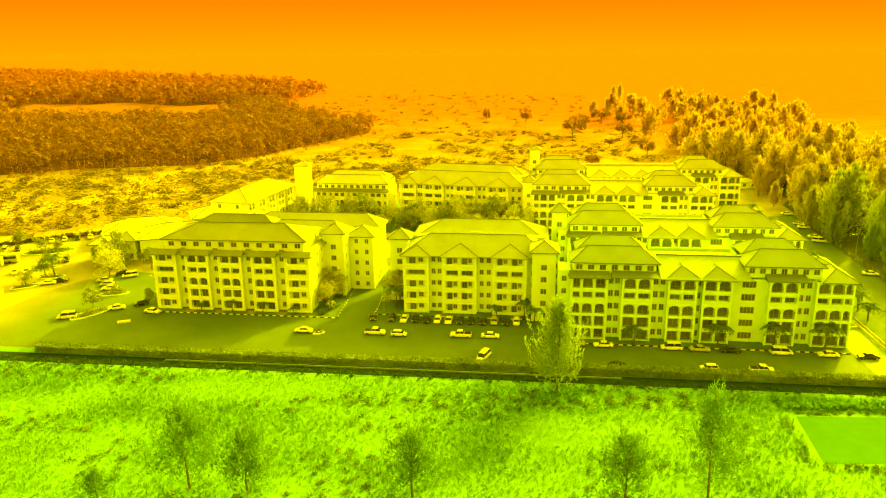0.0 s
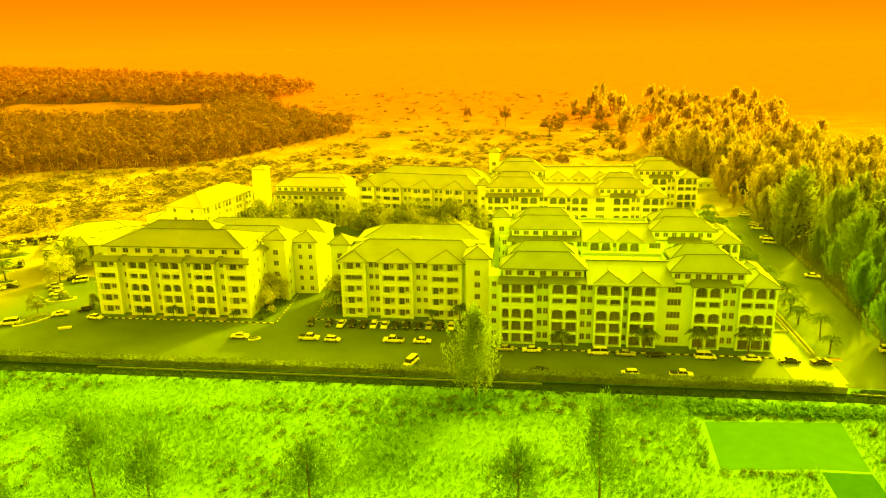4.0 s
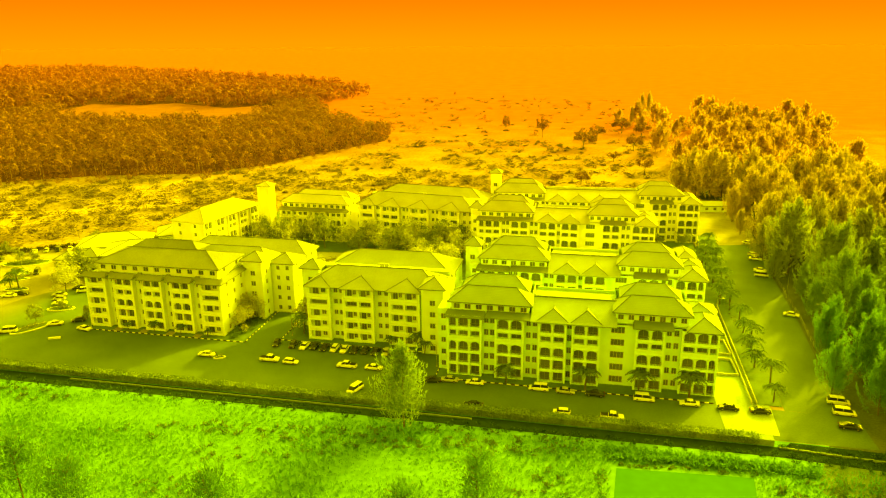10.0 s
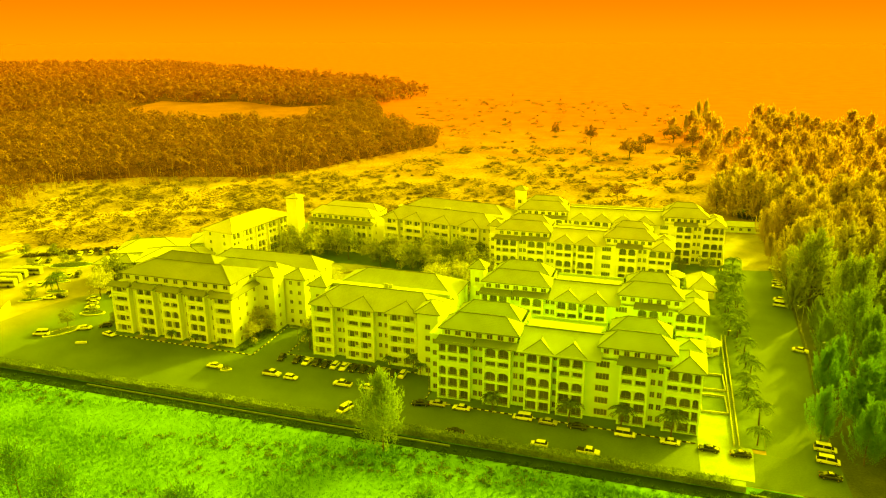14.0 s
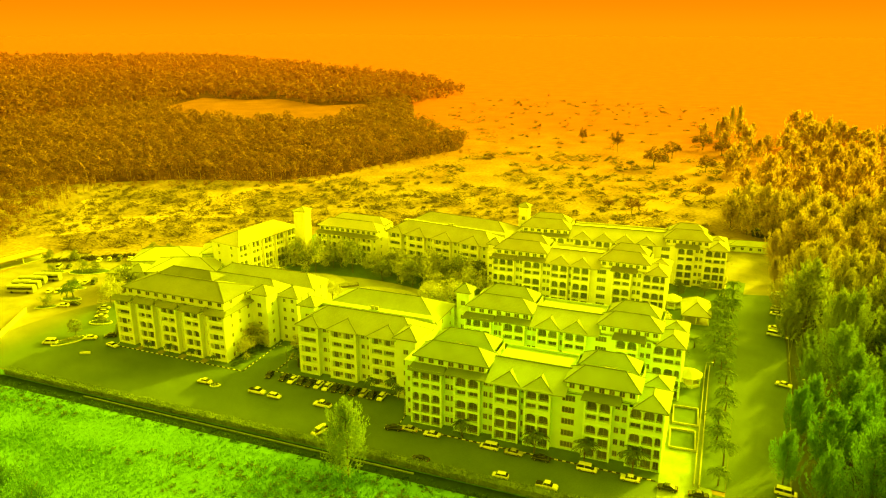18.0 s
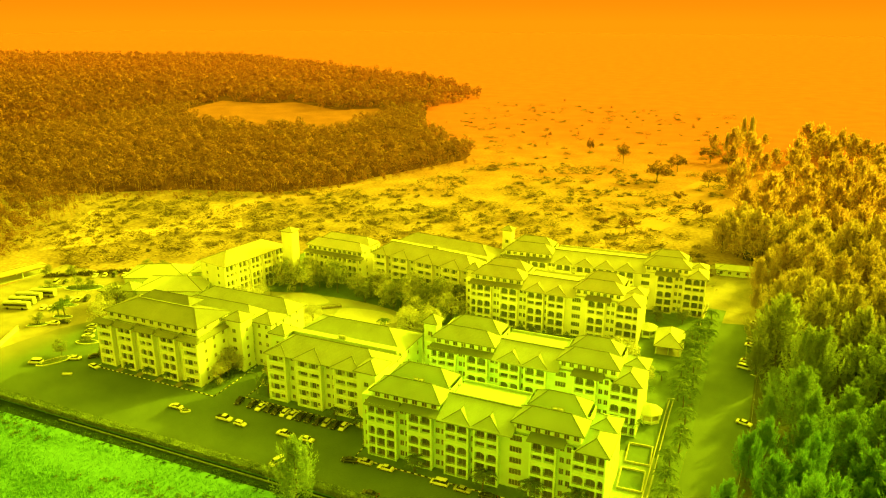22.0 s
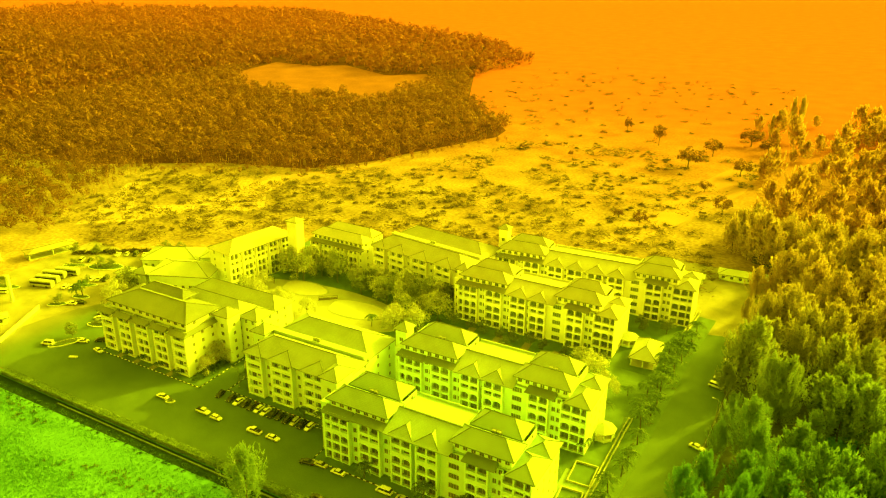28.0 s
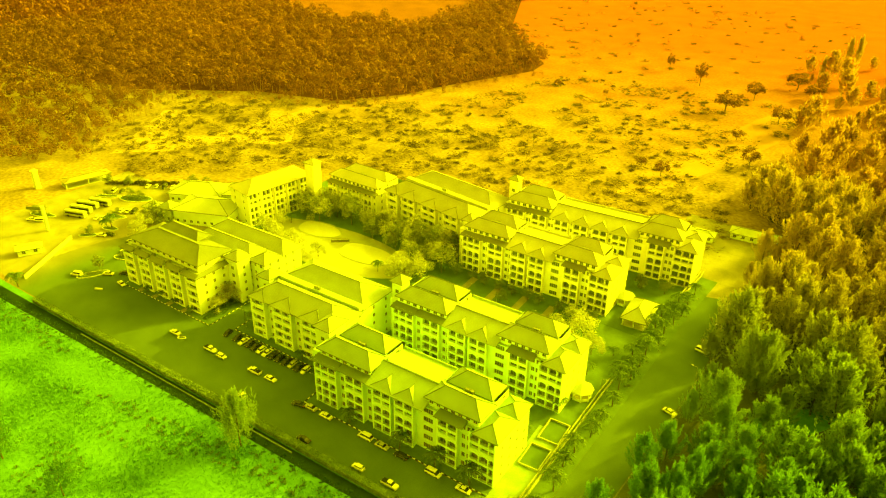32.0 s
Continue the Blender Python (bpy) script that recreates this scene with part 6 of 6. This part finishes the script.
def gazebo(x, y, label):
    g = thing("gazebo", label, "gazebo", spot(x, y, 0.1), "end gazebos")
    n, r, h = 8, 3.4, 3.2
    ring = [(r * math.cos(2 * math.pi * (i + 0.5) / n), r * math.sin(2 * math.pi * (i + 0.5) / n)) for i in range(n)]
    s = Shape()
    for i in range(n):
        (x0, y0), (x1, y1) = ring[i], ring[(i + 1) % n]
        part("column", Shape().bar((x0, y0, 0), (x0, y0, h), 0.2, 0.17, 8), M_BAND, g)
        part("parapet", Shape().face((x0, y0, 0), (x1, y1, 0), (x1, y1, 1.0), (x0, y0, 1.0)).face((x1 * 0.95, y1 * 0.95, 0), (x0 * 0.95, y0 * 0.95, 0), (x0 * 0.95, y0 * 0.95, 1.0), (x1 * 0.95, y1 * 0.95, 1.0)).face((x0, y0, 1), (x1, y1, 1), (x1 * 0.95, y1 * 0.95, 1), (x0 * 0.95, y0 * 0.95, 1)), M_WALL, g)
        k = 1.2
        s.face((x0 * k, y0 * k, h), (x1 * k, y1 * k, h), (0, 0, h + 1.9)).face((x0 * k, y0 * k, h - 0.2), (x1 * k, y1 * k, h - 0.2), (x1 * k, y1 * k, h), (x0 * k, y0 * k, h))
    part("roof", s, M_TILE_P, g)
    part("floor_slab", Shape().face(*[(a, b, 0.12) for a, b in ring]), M_CONC, g)


gazebo(93.6, 234.5, "small octagonal cream gazebo at the end of the block")
gazebo(86.0, 299.0, "small octagonal cream gazebo beside the third block")

def court(x, y, w, d, label):
    c = thing("walled_court", label, "court", pose(x, y, 0.1, 0, 0, 3), "walled courts")
    part("floor", Shape().box(0, w, 0, d, 0, 0.03), M_LAWN, c)
    for a in ((0, w, 0, 0.25), (0, w, d - 0.25, d), (0, 0.25, 0.25, d - 0.25), (w - 0.25, w, 0.25, d - 0.25)):
        part("parapet", Shape().box(*a, 0, 0.55).box(a[0] - 0.04, a[1] + 0.04, a[2] - 0.04, a[3] + 0.04, 0.55, 0.62), M_CONC, c)


court(92.4, 208.4, 6.6, 9.6, "white-walled rectangular court beside the garden wall")
court(92.6, 196.0, 6.4, 9.4, "white-walled paved court beside the end block")

# post and rail fence between the side road and the casuarina belt
fence = thing("road_fence", "thin grey post and rail fence along the casuarina belt", "fence", None, kind="structure")
post_mesh = Shape().bar((0, 0, 0), (0, 0, 1.7), 0.06, 0.05, 6).mesh("fence_post", M_CONC)
for i in range(36):
    y = 184 + i * 4.0
    (xa, ya), (xb, yb) = site(road_x(y) + 0.7, y), site(road_x(y + 4) + 0.7, y + 4)
    part("fence_post", post_mesh, None, fence, "", pose(xa, ya, 0.04))
    part("fence_rail", Shape().bar((xa, ya, 0.7), (xb, yb, 0.7), 0.025, sides=4).bar((xa, ya, 1.45), (xb, yb, 1.45), 0.025, sides=4), M_METAL, fence)


def island(x, y, rx, ry, turn, label):
    i = thing("traffic_island", label, "island", spot(x, y, 0.05, turn), "traffic islands", kind="")
    out, inn = ellipse(0, 0, rx, ry, 24), ellipse(0, 0, rx - 0.35, ry - 0.35, 24)
    s = Shape()
    for a in range(24):
        b = (a + 1) % 24
        s.face((*out[a], 0), (*out[b], 0), (*out[b], 0.3), (*out[a], 0.3)).face((*out[a], 0.3), (*out[b], 0.3), (*inn[b], 0.3), (*inn[a], 0.3))
    part("kerb_ring", s, M_KERB_W, i, "white painted kerb")
    part("turf", Shape().face(*[(*p, 0.27) for p in inn]), M_LAWN, i)
    n = int(rx * ry * 26)
    w, r = RNG.uniform(0, 2 * math.pi, n), np.sqrt(RNG.uniform(0, 1, n)) * 0.85
    p = np.stack([np.cos(w) * r * (rx - 0.4), np.sin(w) * r * (ry - 0.4), RNG.uniform(0.25, 0.9, n)], 1)
    part("shrubs", fast_mesh("shrubs", leaves(p, RNG.normal(size=(n, 3)) + np.array([0, 0, 0.6]), RNG.uniform(0.3, 0.7, n), RNG.uniform(0.15, 0.35, n)), 4, M_LEAF), None, i)


for a in ((-97.0, 187.3, 6.2, 2.2, 62, "long curved planted traffic island"), (-99.0, 202.5, 4.2, 2.0, 20, "small planted traffic island with white kerb"), (-125.8, 215.4, 4.0, 1.8, 20, "palm-planted traffic island with white kerb"), (-144.0, 242.0, 8.5, 4.0, 25, "oval planted roundabout island"), (-134.0, 224.0, 5.0, 1.6, 30, "narrow kerbed island between parking rows"), (-158.0, 236.0, 6.0, 1.5, 30, "narrow kerbed island between parking rows"), (-128.0, 206.0, 4.2, 1.6, 40, "small planted island with low shrubs"), (-164.0, 206.0, 7.0, 2.0, 20, "long kerbed island beside the coaches"), (-36.5, 179.5, 1.6, 0.8, 30, "tiny kerbed island in the car park")):
    island(*a)
block = tagged(part("speed_bump", Shape().box(-1.6, 1.6, -0.35, 0.35, 0, 0.5), M_KERB_W, None, "", spot(-86.0, 182.0, 0.05, 25)), "white painted concrete barrier block on the asphalt", "barrier")


def lamp_post(x, y, h, turn=0):
    p = thing("street_lamp", "slim grey street lamp post with curved arm", "street lamp", spot(x, y, 0.05, turn), "street lamps")
    part("pole", Shape().bar((0, 0, 0), (0, 0, h), 0.09, 0.06, 8).bar((0, 0, h), (1.4, 0, h + 0.35), 0.05, 0.04), M_METAL, p)
    part("lamp_head", Shape().box(1.3, 2.0, -0.14, 0.14, h + 0.28, h + 0.42), M_RIM, p)
    part("base_plate", Shape().box(-0.25, 0.25, -0.25, 0.25, 0, 0.12), M_CONC, p)


for x, y, h, a in ((-23.5, 197.5, 7, 200), (20.0, 186.0, 6, 200), (-84.5, 198.0, 7, 160), (124.8, 262.0, 8, 180), (126.5, 232.0, 8, 180), (127, 286, 8, 180), (129, 316, 8, 180), (side_x(240) - 0.4, 240.5, 5, 0), (-92, 219, 7, 0), (-140, 235, 8, 0), (44, 266, 4, 0), (60, 265, 4, 0), (30, 267, 4, 0)):
    lamp_post(x, y, h, a)

for x, y, k in ((-98, 202.3, 0.35), (-146, 241, 0.55), (-141.5, 243, 0.5), (-134, 224, 0.45), (-128, 206, 0.5), (-158, 236, 0.4), (-164, 206, 0.5), (-168, 205, 0.45), (-108, 228, 0.6), (-104, 231, 0.55), (-99, 226, 0.7), (-170, 244, 0.6), (-160, 250, 0.7), (-132, 268, 0.7), (-126, 272, 0.6)):
    plant(broad[int(-x) % 3], x, y, k)
for i, (x, y) in enumerate(((-137, 229), (-134.2, 230.6), (-131.4, 232.2), (-140, 218), (-137, 219.5), (-160, 241), (-156.5, 243), (-163, 200), (-159, 201.5), (-124, 240), (-105, 220), (-102, 218))):
    car(("hatch", "sedan", "van")[i % 3], ("white", "silver", "dark", "white")[i % 4], x, y, 118 if i < 7 else 30)
pylon = thing("entrance_pylon", "tall pale concrete entrance pylon", "pylon", spot(-196, 222))
part("shaft", Shape().box(-1.1, 1.1, -1.1, 1.1, 0, 9).box(-1.4, 1.4, -1.4, 1.4, 0, 0.8), M_WALL, pylon)
part("cap", Shape().box(-1.4, 1.4, -1.4, 1.4, 9, 9.5), M_BAND, pylon)
gate = thing("entrance_sign", "tall pale gate post with dark sign board", "sign", spot(-147, 198.5, 0, 30))
part("post", Shape().box(-0.6, 0.6, -0.6, 0.6, 0, 12), M_WALL, gate)
part("sign_board", Shape().box(-7.5, -0.6, -0.12, 0.12, 10.2, 11.6), M_TILE_D, gate, "dark rectangular sign board")
wall2 = thing("boundary_wall", "long white boundary wall beside the entrance", "wall", None, kind="structure")
for i in range(12):
    f0, f1 = i / 12, (i + 1) / 12
    a, b = Vector((*site(-114.5, 170.0), 0)), Vector((*site(-131.0, 200.0), 0))
    d = (b - a) / 12
    part("wall_section", Shape().box(0.02, d.length - 0.02, -0.15, 0.15, 0, 1.6).box(0, d.length, -0.22, 0.22, 1.6, 1.75), M_BAND, wall2, "", pose(*(a + d * i), 0, 0, math.degrees(math.atan2(d.y, d.x))))
far_hedge = leaf_heap([(-176, 247), (-146, 268), (-116, 287), (-116, 291), (-146, 272), (-177, 251)], 1.4, 1.7, 0.9, "far_hedge", M_DARKHEDGE, "dark hedge behind the entrance car park", "hedge", 0.2, 30)

# the patterns that copies were taken from leave the scene
for ob in [o for o in scene.objects if o.parent is None and o.matrix_basis.translation.z < -150]:
    for child in list(ob.children_recursive):
        bpy.data.objects.remove(child)
    bpy.data.objects.remove(ob)
